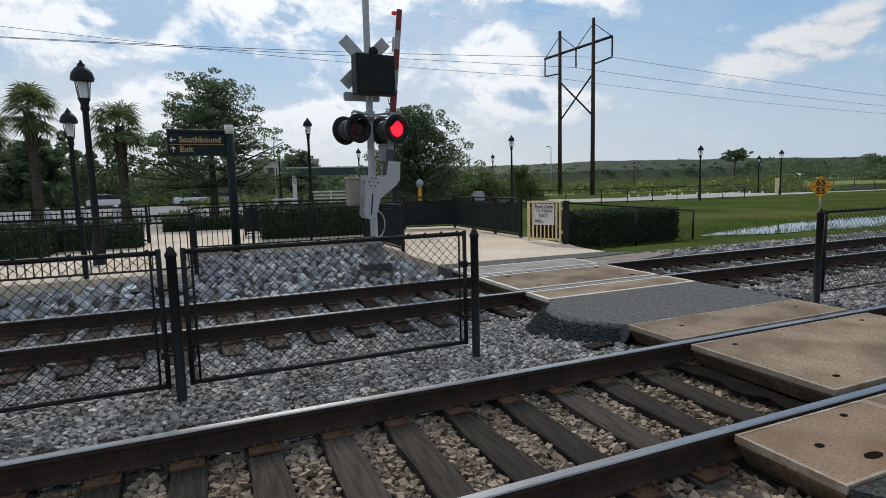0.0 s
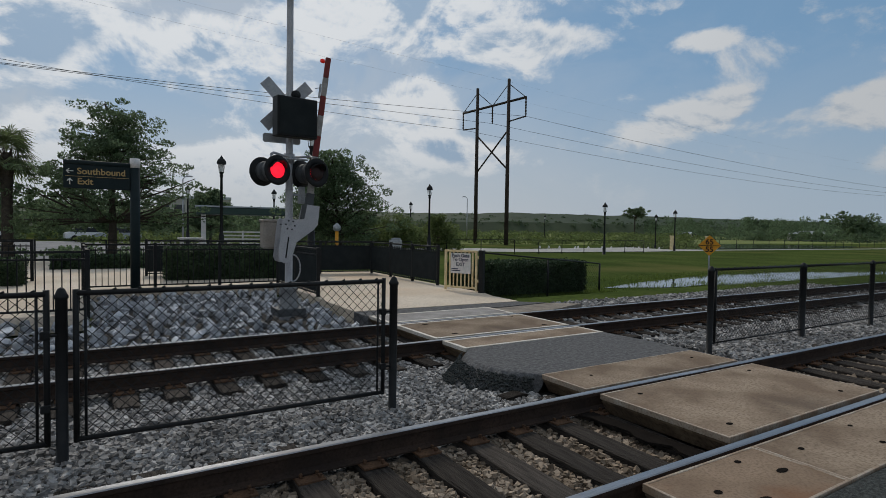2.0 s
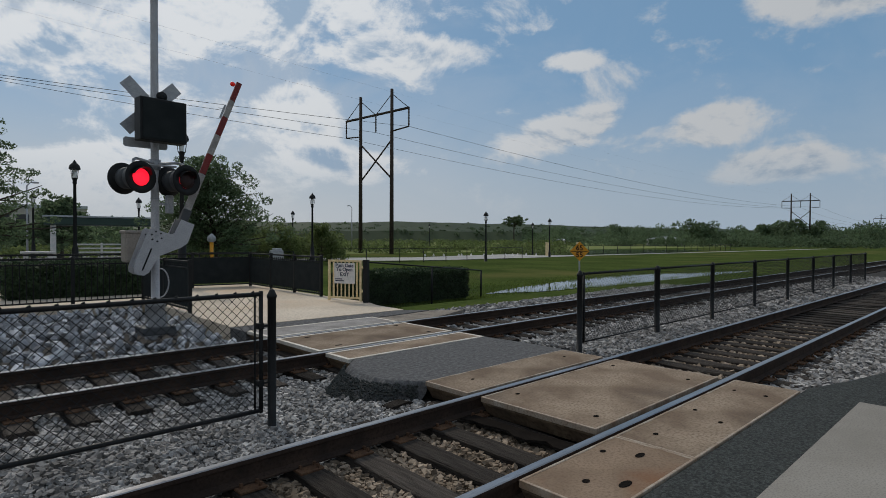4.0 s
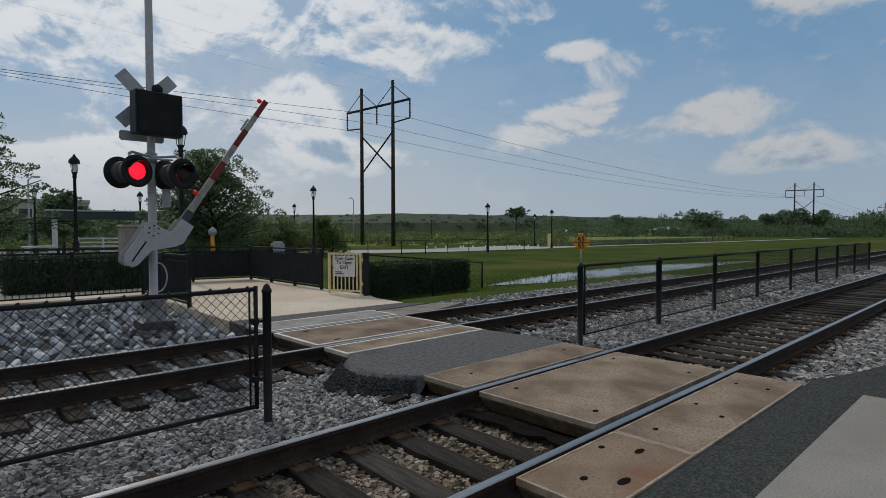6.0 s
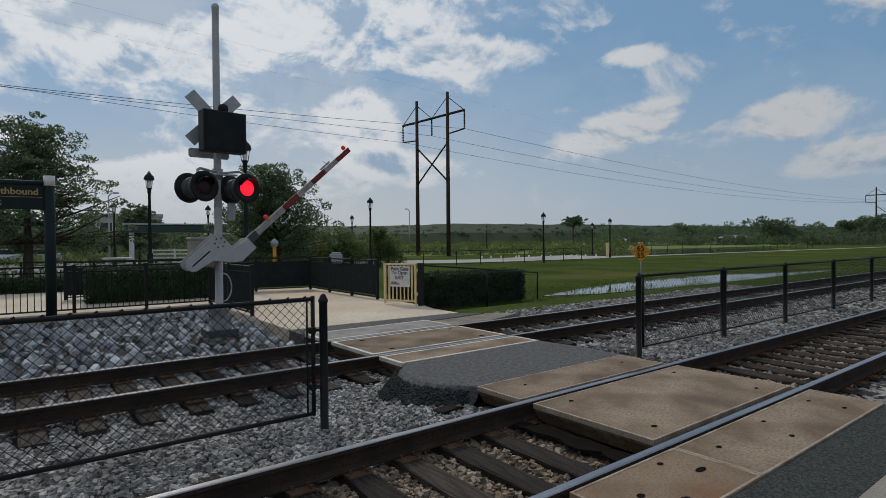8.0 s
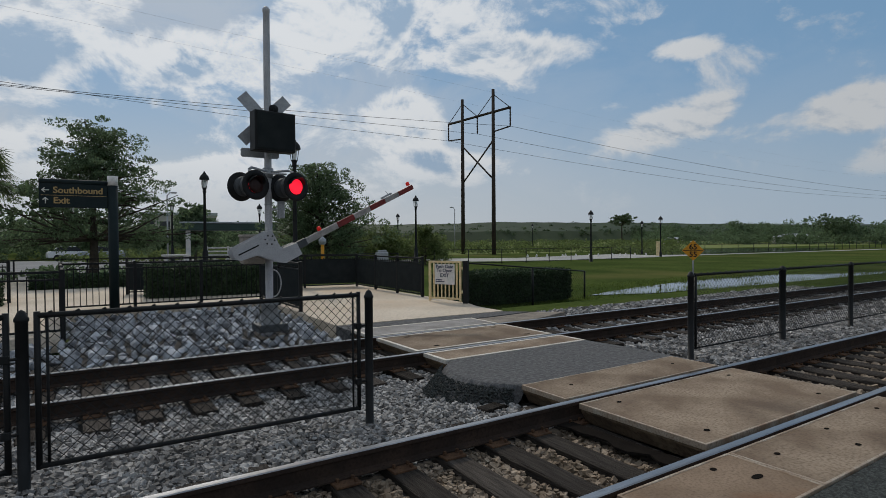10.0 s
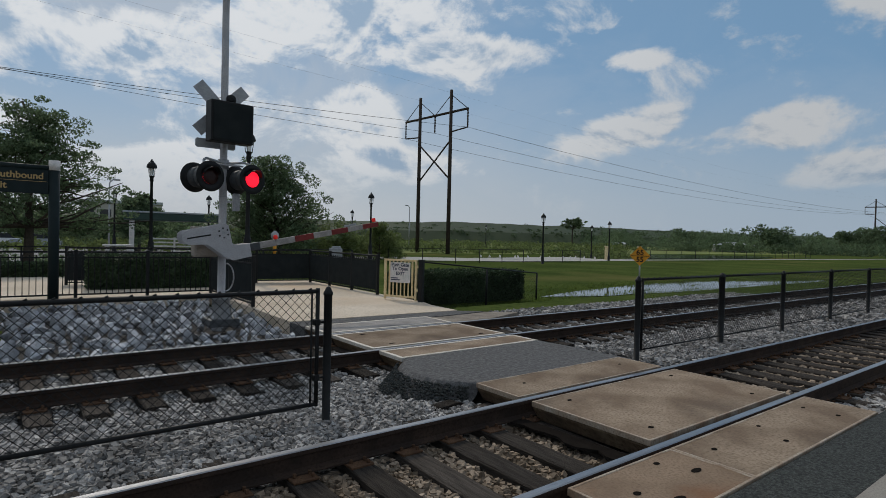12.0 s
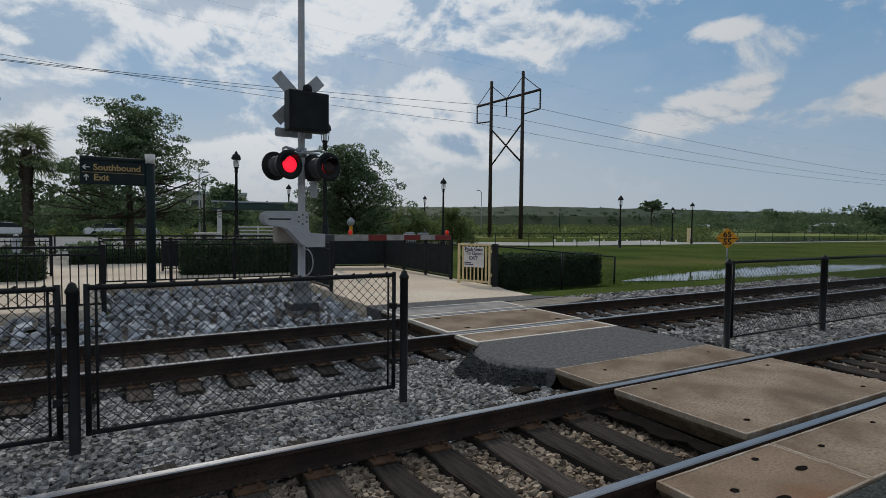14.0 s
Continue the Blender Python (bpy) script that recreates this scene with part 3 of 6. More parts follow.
def link_mesh(parent, x0, x1, z0, z1, step=0.086, r=0.0028):
    """Woven wire in the plane y = 0: two families of slanting wires."""
    verts, faces = [], []
    h = z1 - z0
    n = int((x1 - x0 + h) / step) + 1
    for lean in (1, -1):
        for k in range(n):
            a = x0 - h + (k + 0.5) * step
            pts = []
            for z in (z0, z1):
                pts.append((a + (z - z0), z))
            (xa, za), (xb, zb) = pts
            if xa < x0:
                za += x0 - xa
                xa = x0
            if xb > x1:
                zb -= xb - x1
                xb = x1
            if zb - za < 0.02 or xb < xa:
                continue
            if lean < 0:
                xa, xb = x0 + x1 - xa, x0 + x1 - xb
            base = len(verts)
            d = 0.0025 * lean
            nx = r * 0.7 * (-1 if xb < xa else 1)
            for x, z in ((xa, za), (xb, zb)):
                verts += [(x - nx, d, z + r * 0.7), (x + nx, d, z - r * 0.7), (x, d + r, z), (x, d - r, z)]
            for p, q in ((0, 2), (2, 1), (1, 3), (3, 0)):
                faces.append((base + p, base + q, base + 4 + q, base + 4 + p))
    o = soup("chain_link_mesh", verts, faces, BLACK, parent)
    o["kind"] = "stuff"
    o["label"] = "black vinyl-coated diamond wire mesh"
    return o


def wire_ties(parent, x0, x1, z, step=0.165):
    """Twisted ties and mesh ends standing over a top rail."""
    bm = bmesh.new()
    n = int((x1 - x0) / step)
    for k in range(n + 1):
        x = x0 + (x1 - x0) * k / n
        tube(bm, (x - 0.012, 0, z + 0.016), (x + 0.012, 0, z + 0.03), 0.009, n=5)
    o = part("wire_ties", bm, BLACK, parent, "twisted wire ties")
    o["kind"] = "stuff"


def link_panel(parent, x0, x1, z0, z1, tied=True):
    for nm, a, b in (("top_rail", (x0, 0, z1), (x1, 0, z1)), ("bottom_rail", (x0, 0, z0), (x1, 0, z0)),
                     ("stile", (x0, 0, z0 - 0.02), (x0, 0, z1 + 0.03)), ("stile", (x1, 0, z0 - 0.02), (x1, 0, z1 + 0.03)),
                     ("tension_bar", (x0 + 0.06, 0.0, z0), (x0 + 0.06, 0.0, z1)), ("tension_bar", (x1 - 0.06, 0, z0), (x1 - 0.06, 0, z1))):
        bm = bmesh.new()
        tube(bm, a, b, 0.010 if nm == "tension_bar" else 0.021, n=8)
        part(nm, bm, BLACK, parent)
    link_mesh(parent, x0 + 0.02, x1 - 0.02, z0 + 0.01, z1 - 0.01)
    wire_ties(parent, x0 + 0.08, x1 - 0.08, z1)


def build_link_gates():
    for x0, x1, lab in ((-0.05, 2.48, "black chain-link fence panel standing in ballast between posts"), (-3.0, -0.23, "black chain-link fence panel standing in ballast beside a capped post"),
                        (-5.9, -3.2, "black chain-link fence panel standing in ballast")):
        t = thing("chain_link_gate", pose(0, 5.1, 0), lab, "fence", "chain-link panels")
        link_panel(t, x0, x1, -0.04, 1.06)
        hinge = x1
        for z in (0.22, 0.76):
            bm = bmesh.new()
            tube(bm, (hinge - 0.02, -0.02, z), (hinge + 0.1, -0.02, z), 0.012, n=6)
            box(bm, hinge - 0.04, hinge + 0.02, -0.035, 0.03, z - 0.03, z + 0.03, 0.006)
            part("hinge", bm, BLACK, t)
    for x, y in ((-0.14, 5.1), (2.58, 5.08), (-3.1, 5.1)):
        p = finial_post("fence_post", None, x, y, -0.3, 1.11, 0.040)
        tagged(p, "black steel fence post with a domed cap in ballast", "fence post", "fence posts")


build_link_gates()


def build_long_fence():
    t = thing("chain_link_fence", pose(0, 5.06, 0), "long black chain-link fence between the two tracks", "fence")
    xs = [7.82, 10.5, 13.2, 16.0, 18.85, 21.65, 24.4, 27.2, 30.0]
    for k, x in enumerate(xs):
        finial_post("post", t, x, 0, -0.3, 1.1, 0.044 if k != 1 else 0.055)
    for a, b in zip(xs, xs[1:]):
        for nm, z, r in (("top_rail", 1.04, 0.021), ("bottom_rail", -0.06, 0.014)):
            bm = bmesh.new()
            tube(bm, (a + 0.05, 0, z), (b - 0.05, 0, z), r, n=6)
            part(nm, bm, BLACK, t)
        link_mesh(t, a + 0.06, b - 0.06, -0.05, 1.03)
        wire_ties(t, a + 0.1, b - 0.1, 1.04)
    bm = bmesh.new()
    tube(bm, (7.94, 0, -0.06), (7.94, 0, 1.03), 0.02, n=8)
    part("stile", bm, BLACK, t)


build_long_fence()


def picket_mesh(z0, z1):
    bm = bmesh.new()
    box(bm, -0.009, 0.009, -0.009, 0.009, z0, z1)
    me = bpy.data.meshes.new("picket")
    bm.to_mesh(me)
    bm.free()
    me.materials.append(BLACK)
    return me


PICKET = picket_mesh(0.08, 1.03)
SCREEN = material("dark_mesh_screen", (0.018, 0.022, 0.024), 0.9, second=(0.026, 0.031, 0.032), scale=4.0, fine=120.0, bump=0.2)


def picket_fence(x0, y0, x1, y1, label, z=-0.02, height=1.1, gap=0.125, post_every=2.0, screen=False, end_posts=(True, True)):
    """Black railing: square posts, top, middle and bottom rails, pickets; some bays carry a dark screen."""
    a, b = Vector((x0, y0, 0)), Vector((x1, y1, 0))
    length = (b - a).length
    t = thing("picket_fence", pose(x0, y0, z, 0, 0, math.degrees(math.atan2(y1 - y0, x1 - x0))), label, "fence", "picket fences")
    for zr, r in ((height, 0.022), (height - 0.13, 0.016), (0.09, 0.018)):
        bm = bmesh.new()
        box(bm, 0.0, length, -r, r, zr - r * 1.1, zr + r * 0.9, 0.004)
        part("rail", bm, BLACK, t)
    n = max(1, round(length / post_every))
    for k in range(n + 1):
        if (k == 0 and not end_posts[0]) or (k == n and not end_posts[1]):
            continue
        bm = bmesh.new()
        box(bm, -0.037, 0.037, -0.037, 0.037, -0.1, height + 0.03, 0.005)
        box(bm, -0.043, 0.043, -0.043, 0.043, height + 0.03, height + 0.045, 0.006)
        o = part("post", bm, BLACK, t)
        o.location = (length * k / n, 0, 0)
    m = int(length / gap)
    for k in range(1, m):
        shared("picket", PICKET, t, pose(length * k / m, 0, 0))
    if screen:
        bm = bmesh.new()
        box(bm, 0.03, length - 0.03, -0.032, -0.024, 0.14, height - 0.155)
        part("screen", bm, SCREEN, t, "dark woven privacy screen")
    return t


picket_fence(-11.05, 12.35, -0.05, 11.8, "black metal picket fence along the rock bed", post_every=1.8)
picket_fence(-0.05, 11.86, -0.18, 15.9, "black metal picket fence returning beside the walkway", end_posts=(False, False))
picket_fence(-0.18, 15.9, 4.38, 15.75, "black metal picket fence between rock bed and walkway", post_every=1.62)
picket_fence(4.38, 15.7, 4.36, 12.38, "black picket fence with a dark screen beside the walkway", post_every=1.4, screen=True, end_posts=(False, True))
picket_fence(8.3, 18.1, 8.28, 13.6, "black picket fence with a dark screen along the walkway edge", post_every=1.5, screen=True)
picket_fence(1.4, 19.6, 8.3, 18.15, "black picket fence with a dark screen before a hedge", post_every=2.0, screen=True, end_posts=(True, False))
picket_fence(-12.0, 19.35, -1.4, 18.9, "black picket fence behind a clipped hedge", post_every=2.0)


def build_screen_back():
    t = thing("fence_screen", pose(0, 0, 0), "dark privacy screen tied to the walkway fence", "fence screen")
    bm = bmesh.new()
    d = Vector((8.3 - 1.4, 18.15 - 19.6, 0)).normalized()
    nrm = Vector((d.y, -d.x, 0))
    p = Vector((1.4, 19.6, 0)) + d * 3.6 + nrm * 0.03
    q = Vector((8.3, 18.15, 0)) + nrm * 0.03 - d * 0.05
    vs = [bm.verts.new((*v.xy, z)) for v, z in ((p, 0.12), (q, 0.12), (q, 0.95), (p, 0.95))]
    f = bm.faces.new(vs)
    bmesh.ops.solidify(bm, geom=[f], thickness=0.006)
    part("sheet", bm, SCREEN, t)


build_screen_back()


# ---- hedges ----
def hedge(x0, x1, y0, y1, z0, z1, label, skew=0.0, seed=1, leaf=0.035, per=1500):
    rng = np.random.default_rng(seed)
    t = thing("hedge", pose(x0, (y0 + y1) / 2, z0, 0, 0, skew), label, "hedge", "clipped hedges")
    w, d, h = x1 - x0, (y1 - y0) / 2, z1 - z0
    bm = bmesh.new()
    nx = max(4, int(w / 0.25))
    prof = [(-0.80, 0.0), (-0.88, 0.5), (-0.80, 0.86), (-0.6, 0.93), (0.6, 0.93), (0.8, 0.86), (0.88, 0.5), (0.8, 0.0)]
    rings = []
    for k in range(nx + 1):
        rings.append([bm.verts.new((0.05 + (w - 0.1) * k / nx, p * d + 0.03 * rng.normal(), q * h + (0.02 * rng.normal() if q else 0))) for p, q in prof])
    for a, b in zip(rings, rings[1:]):
        for k in range(len(prof) - 1):
            bm.faces.new((a[k], b[k], b[k + 1], a[k + 1]))
    bm.faces.new(rings[0])
    bm.faces.new(rings[-1][::-1])
    part("core", bm, HEDGE, t)
    n = int(per * (w * h * 2 + w * d * 2 + 2 * d * h))
    u = rng.uniform(0, w, n)
    side = rng.random(n)
    top = side < (2 * d) / (2 * d + 2 * h)
    yy = np.where(top, rng.uniform(-d, d, n), np.where(rng.random(n) < 0.6, -d, d) * rng.normal(0.97, 0.05, n))
    zz = np.where(top, h * rng.normal(0.97, 0.04, n), rng.uniform(0.05, 1.0, n) * h)
    ends = rng.random(n) < (2 * d * h) / (w * h + w * d + 2 * d * h)
    u = np.where(ends, np.where(rng.random(n) < 0.5, 0, w) + rng.normal(0, 0.03, n), u)
    yy = np.where(ends, rng.uniform(-d, d, n), yy)
    zz = np.where(ends, rng.uniform(0.05, 1.0, n) * h, zz)
    pts = np.stack([u, yy, zz], 1)
    a = rng.normal(size=(n, 3))
    a /= np.linalg.norm(a, axis=1)[:, None]
    b = np.cross(a, rng.normal(size=(n, 3)))
    b /= np.linalg.norm(b, axis=1)[:, None]
    ls = leaf * rng.uniform(0.6, 1.4, n)[:, None]
    q = np.stack([pts - a * ls, pts - b * ls * 0.5, pts + a * ls, pts + b * ls * 0.5], 1).reshape(-1, 3)
    o = soup("leaves", q.tolist(), [(4 * k, 4 * k + 1, 4 * k + 2, 4 * k + 3) for k in range(n)], HEDGE, t)
    o["kind"] = "stuff"
    return t


hedge(8.75, 13.15, 12.9, 13.9, -0.3, 0.64, "clipped dark green hedge behind a low chain-link fence", -4.0, 1)
hedge(1.8, 5.4, 17.7, 18.7, -0.03, 0.93, "clipped dark green hedge beside the walkway", -6.0, 2, 0.04, 900)
hedge(-9.0, -1.5, 17.8, 18.7, -0.03, 0.66, "clipped dark green hedge before a picket fence", -2.0, 3, 0.04, 700)
hedge(-1.2, 1.8, 23.3, 24.3, -0.03, 0.45, "low clipped hedge in the plaza paving", -4.0, 4, 0.05, 600)
hedge(-9.0, -3.45, 16.5, 17.75, -0.03, 0.76, "clipped dark green hedge bulging onto the walkway", -1.0, 5, 0.04, 700)


# ---- crossing signal ----
MX, MY = 3.25, 10.9
PIVOT = Vector((3.14, 10.64, 1.61))


def oriented(points, y0, y1, mi=0, bm=None):
    """An (x, z) outline made thick along y."""
    lo = [bm.verts.new((x, y0, z)) for x, z in points]
    hi = [bm.verts.new((x, y1, z)) for x, z in points]
    n = len(points)
    fs = [bm.faces.new(lo), bm.faces.new(hi[::-1])]
    for k in range(n):
        fs.append(bm.faces.new((lo[k], hi[k], hi[(k + 1) % n], lo[(k + 1) % n])))
    for f in fs:
        f.material_index = mi
    bmesh.ops.recalc_face_normals(bm, faces=fs)
    return fs


def plank(bm, cx, cz, length, width, angle, y0, y1):
    c, s = math.cos(radians(angle)), math.sin(radians(angle))
    pts = [(cx + u * c - v * s, cz + u * s + v * c) for u, v in ((-length / 2, -width / 2), (length / 2, -width / 2), (length / 2, width / 2), (-length / 2, width / 2))]
    return oriented(pts, y0, y1, bm=bm)


build_debris()
TANBOX = material("tan_cabinet_paint", (0.34, 0.30, 0.26), 0.6, second=(0.27, 0.235, 0.20), scale=5.0, fine=40.0, bump=0.06)
CASTGREY = material("cast_grey_metal", (0.24, 0.245, 0.25), 0.65, 0.2, second=(0.17, 0.175, 0.18), scale=6.0, fine=40.0, bump=0.1)
DARKGREY = material("dark_grey_casting", (0.07, 0.075, 0.08), 0.6, second=(0.05, 0.055, 0.06), bump=0.05)


def flasher(parent, cx, cz, label):
    """Back-to-back round railway lamps; the front one has a lens that turns to show lit or dark."""
    h = new("signal_lamp")
    h.parent = parent
    h["label"] = label
    h.location = (cx, -0.22, cz)
    h.rotation_euler = (0, 0, radians(17))
    for nm, y, sgn in (("backing_disc", -0.24, -1), ("rear_backing_disc", 0.26, 1)):
        bm = bmesh.new()
        lathe(bm, [(0.152, y - sgn * 0.05), (0.20, y - sgn * 0.03), (0.268, y), (0.273, y + sgn * 0.006), (0.268, y + sgn * 0.012), (0.152, y + sgn * 0.005), (0.148, y - sgn * 0.05)], 30, axis="y")
        part(nm, bm, BLACK, h)
        bm = bmesh.new()
        n = 16
        rows = []
        for k in range(n + 1):
            a = radians(15 + 150 * k / n)
            reach = y + sgn * (0.20 - 0.12 * abs(k / n - 0.5) * 2)
            rows.append([bm.verts.new((r * math.cos(a), yy, r * math.sin(a))) for r, yy in ((0.156, y), (0.160, reach), (0.165, reach), (0.162, y))])
        for a, b in zip(rows, rows[1:]):
            for k in range(4):
                bm.faces.new((a[k], b[k], b[(k + 1) % 4], a[(k + 1) % 4]))
        part("hood" if sgn < 0 else "rear_hood", bm, BLACK, h)
    bm = bmesh.new()
    lathe(bm, [(0.15, -0.19), (0.185, -0.17), (0.19, -0.02), (0.14, 0.0), (0.14, 0.02), (0.19, 0.04), (0.185, 0.2), (0.15, 0.22)], 22, axis="y")
    part("housing", bm, DARKGREY, h, "dark grey lamp housing")
    bm = bmesh.new()
    lathe(bm, [(0.148, -0.243), (0.148, -0.195), (0.001, -0.195)], 22, axis="y")
    part("reflector", bm, BLACK, h)
    bm = bmesh.new()
    lathe(bm, [(0.001, -0.016), (0.07, -0.013), (0.146, -0.003), (0.146, 0.0)], 24, axis="y", mi=0)
    lathe(bm, [(0.146, 0.0), (0.146, 0.003), (0.07, 0.013), (0.001, 0.016)], 24, axis="y", mi=1)
    lens = part("lens", bm, [REDGLOW, DARKLENS], h, "round red lamp lens")
    return lens


def build_signal():
    t = thing("crossing_signal", pose(MX, MY, -0.02), "grey railway crossing signal mast with crossbuck and red lights", "crossing signal")
    bm = bmesh.new()
    lathe(bm, [(0.072, 0.2), (0.07, 2.0), (0.062, 5.6), (0.062, 5.95), (0.068, 5.96), (0.068, 6.02), (0.04, 6.06), (0.001, 6.07)], 16)
    part("mast", bm, ALU, t)
    bm = bmesh.new()
    box(bm, -0.27, 0.27, -0.27, 0.27, -0.1, 0.035, 0.01)
    part("base_plate", bm, DARKGREY, t, "dark steel base plate")
    bm = bmesh.new()
    lathe(bm, [(0.2, 0.035), (0.2, 0.08), (0.165, 0.11), (0.15, 0.36), (0.165, 0.38), (0.165, 0.43), (0.11, 0.46), (0.08, 0.47)], 18)
    part("base", bm, CASTGREY, t, "cast grey mast base")
    for dx, dy in ((-0.2, -0.2), (0.2, -0.2), (-0.2, 0.2), (0.2, 0.2)):
        bm = bmesh.new()
        tube(bm, (dx, dy, 0.02), (dx, dy, 0.1), 0.018, n=6)
        part("anchor_bolt", bm, GALV, t)
    cx, cz = -0.02, 3.93
    for ang in (45, -45):
        bm = bmesh.new()
        plank(bm, cx, cz, 1.22, 0.23, ang, 0.09 + (0.012 if ang > 0 else 0), 0.10 + (0.012 if ang > 0 else 0))
        part("crossbuck_blade", bm, GALV, t, "bare grey back of a crossbuck blade")
    bm = bmesh.new()
    tube(bm, (-0.08, 0.03, 3.9), (0.08, 0.03, 3.9), 0.085, n=10)
    part("crossbuck_clamp", bm, GALV, t)
    bm = bmesh.new()
    o = oriented([(-0.45, 3.20), (0.21, 3.20), (0.24, 3.23), (0.24, 3.34), (0.21, 3.37), (-0.45, 3.37), (-0.48, 3.34), (-0.48, 3.23)], 0.085, 0.097, bm=bm)
    part("track_count_plate", bm, GALV, t, "grey back of a small rectangular sign")
    bm = bmesh.new()
    box(bm, -0.40, 0.38, -0.42, -0.16, 3.27, 4.0, 0.012, m=Matrix.Rotation(radians(6), 4, "Z"))
    disp = part("display_box", bm, BLACK, t, "black blank-out display cabinet")
    bm = bmesh.new()
    box(bm, -0.36, 0.34, -0.435, -0.421, 3.31, 3.96, 0.004, m=Matrix.Rotation(radians(6), 4, "Z"))
    part("display_face", bm, SCREEN, disp)
    bm = bmesh.new()
    for z in (3.4, 3.85):
        box(bm, -0.1, 0.1, -0.17, 0.08, z, z + 0.05, 0.006)
    part("display_bracket", bm, GALV, t)
    bm = bmesh.new()
    lathe(bm, [(0.03, -0.06), (0.085, -0.05), (0.095, 0.0), (0.085, 0.05), (0.04, 0.09)], 14, (0.10, -0.05, 4.12), axis="y")
    tube(bm, (-0.15, -0.02, 4.02), (0.12, -0.02, 4.02), 0.02, n=8)
    part("bell", bm, BLACK, t, "dark round warning bell")
    bm = bmesh.new()
    pts = [(-0.42, -0.28, 2.78), (-0.42, -0.28, 2.93), (-0.36, -0.22, 2.97), (0.0, -0.06, 2.92), (0.34, -0.22, 2.95), (0.40, -0.28, 2.91), (0.40, -0.28, 2.78)]
    for a, b in zip(pts, pts[1:]):
        tube(bm, a, b, 0.024, n=8)
    tube(bm, (-0.3, -0.2, 2.88), (0.3, -0.2, 2.88), 0.018, n=8)
    part("lamp_crossarm", bm, GALV, t)
    bm = bmesh.new()
    tube(bm, (0, 0, 2.82), (0, 0, 3.0), 0.1, n=14)
    part("crossarm_collar", bm, GALV, t)
    bm = bmesh.new()
    tube(bm, (0, 0, 2.3), (0, 0, 2.32), 0.076, n=14)
    part("mast_band", bm, GALV, t)
    left = flasher(t, -0.42, 2.63, "black hooded flashing lamp")
    right = flasher(t, 0.32, 2.63, "black hooded flashing lamp")
    bm = bmesh.new()
    box(bm, -0.50, -0.09, -0.10, 0.22, 1.18, 1.70, 0.03)
    box(bm, -0.515, -0.08, -0.115, 0.235, 1.68, 1.735, 0.015)
    part("gate_motor_box", bm, TANBOX, t, "tan gate motor cabinet")
    bm = bmesh.new()
    tube(bm, (PIVOT.x - MX, -0.42, PIVOT.z + 0.02), (PIVOT.x - MX, 0.1, PIVOT.z + 0.02), 0.05, n=12)
    tube(bm, (PIVOT.x - MX + 0.0, -0.02, PIVOT.z + 0.02), (0, 0, PIVOT.z + 0.02), 0.06, n=8)
    part("gate_shaft", bm, GALV, t)
    bm = bmesh.new()
    box(bm, 0.18, 0.30, -0.05, 0.05, 2.05, 2.38, 0.01)
    box(bm, 0.05, 0.2, -0.02, 0.02, 2.2, 2.24, 0.004)
    part("junction_box", bm, GALV, t)
    bm = bmesh.new()
    last = None
    for k in range(13):
        a = math.pi * k / 12
        p = Vector((0.06 + 0.15 * math.sin(a), -0.05, 0.8 + 0.26 * math.cos(a)))
        if last is not None:
            tube(bm, last, p, 0.013, n=6)
        last = p
    part("cable_loop", bm, GALV, t)
    return left, right


LENS_LEFT, LENS_RIGHT = build_signal()


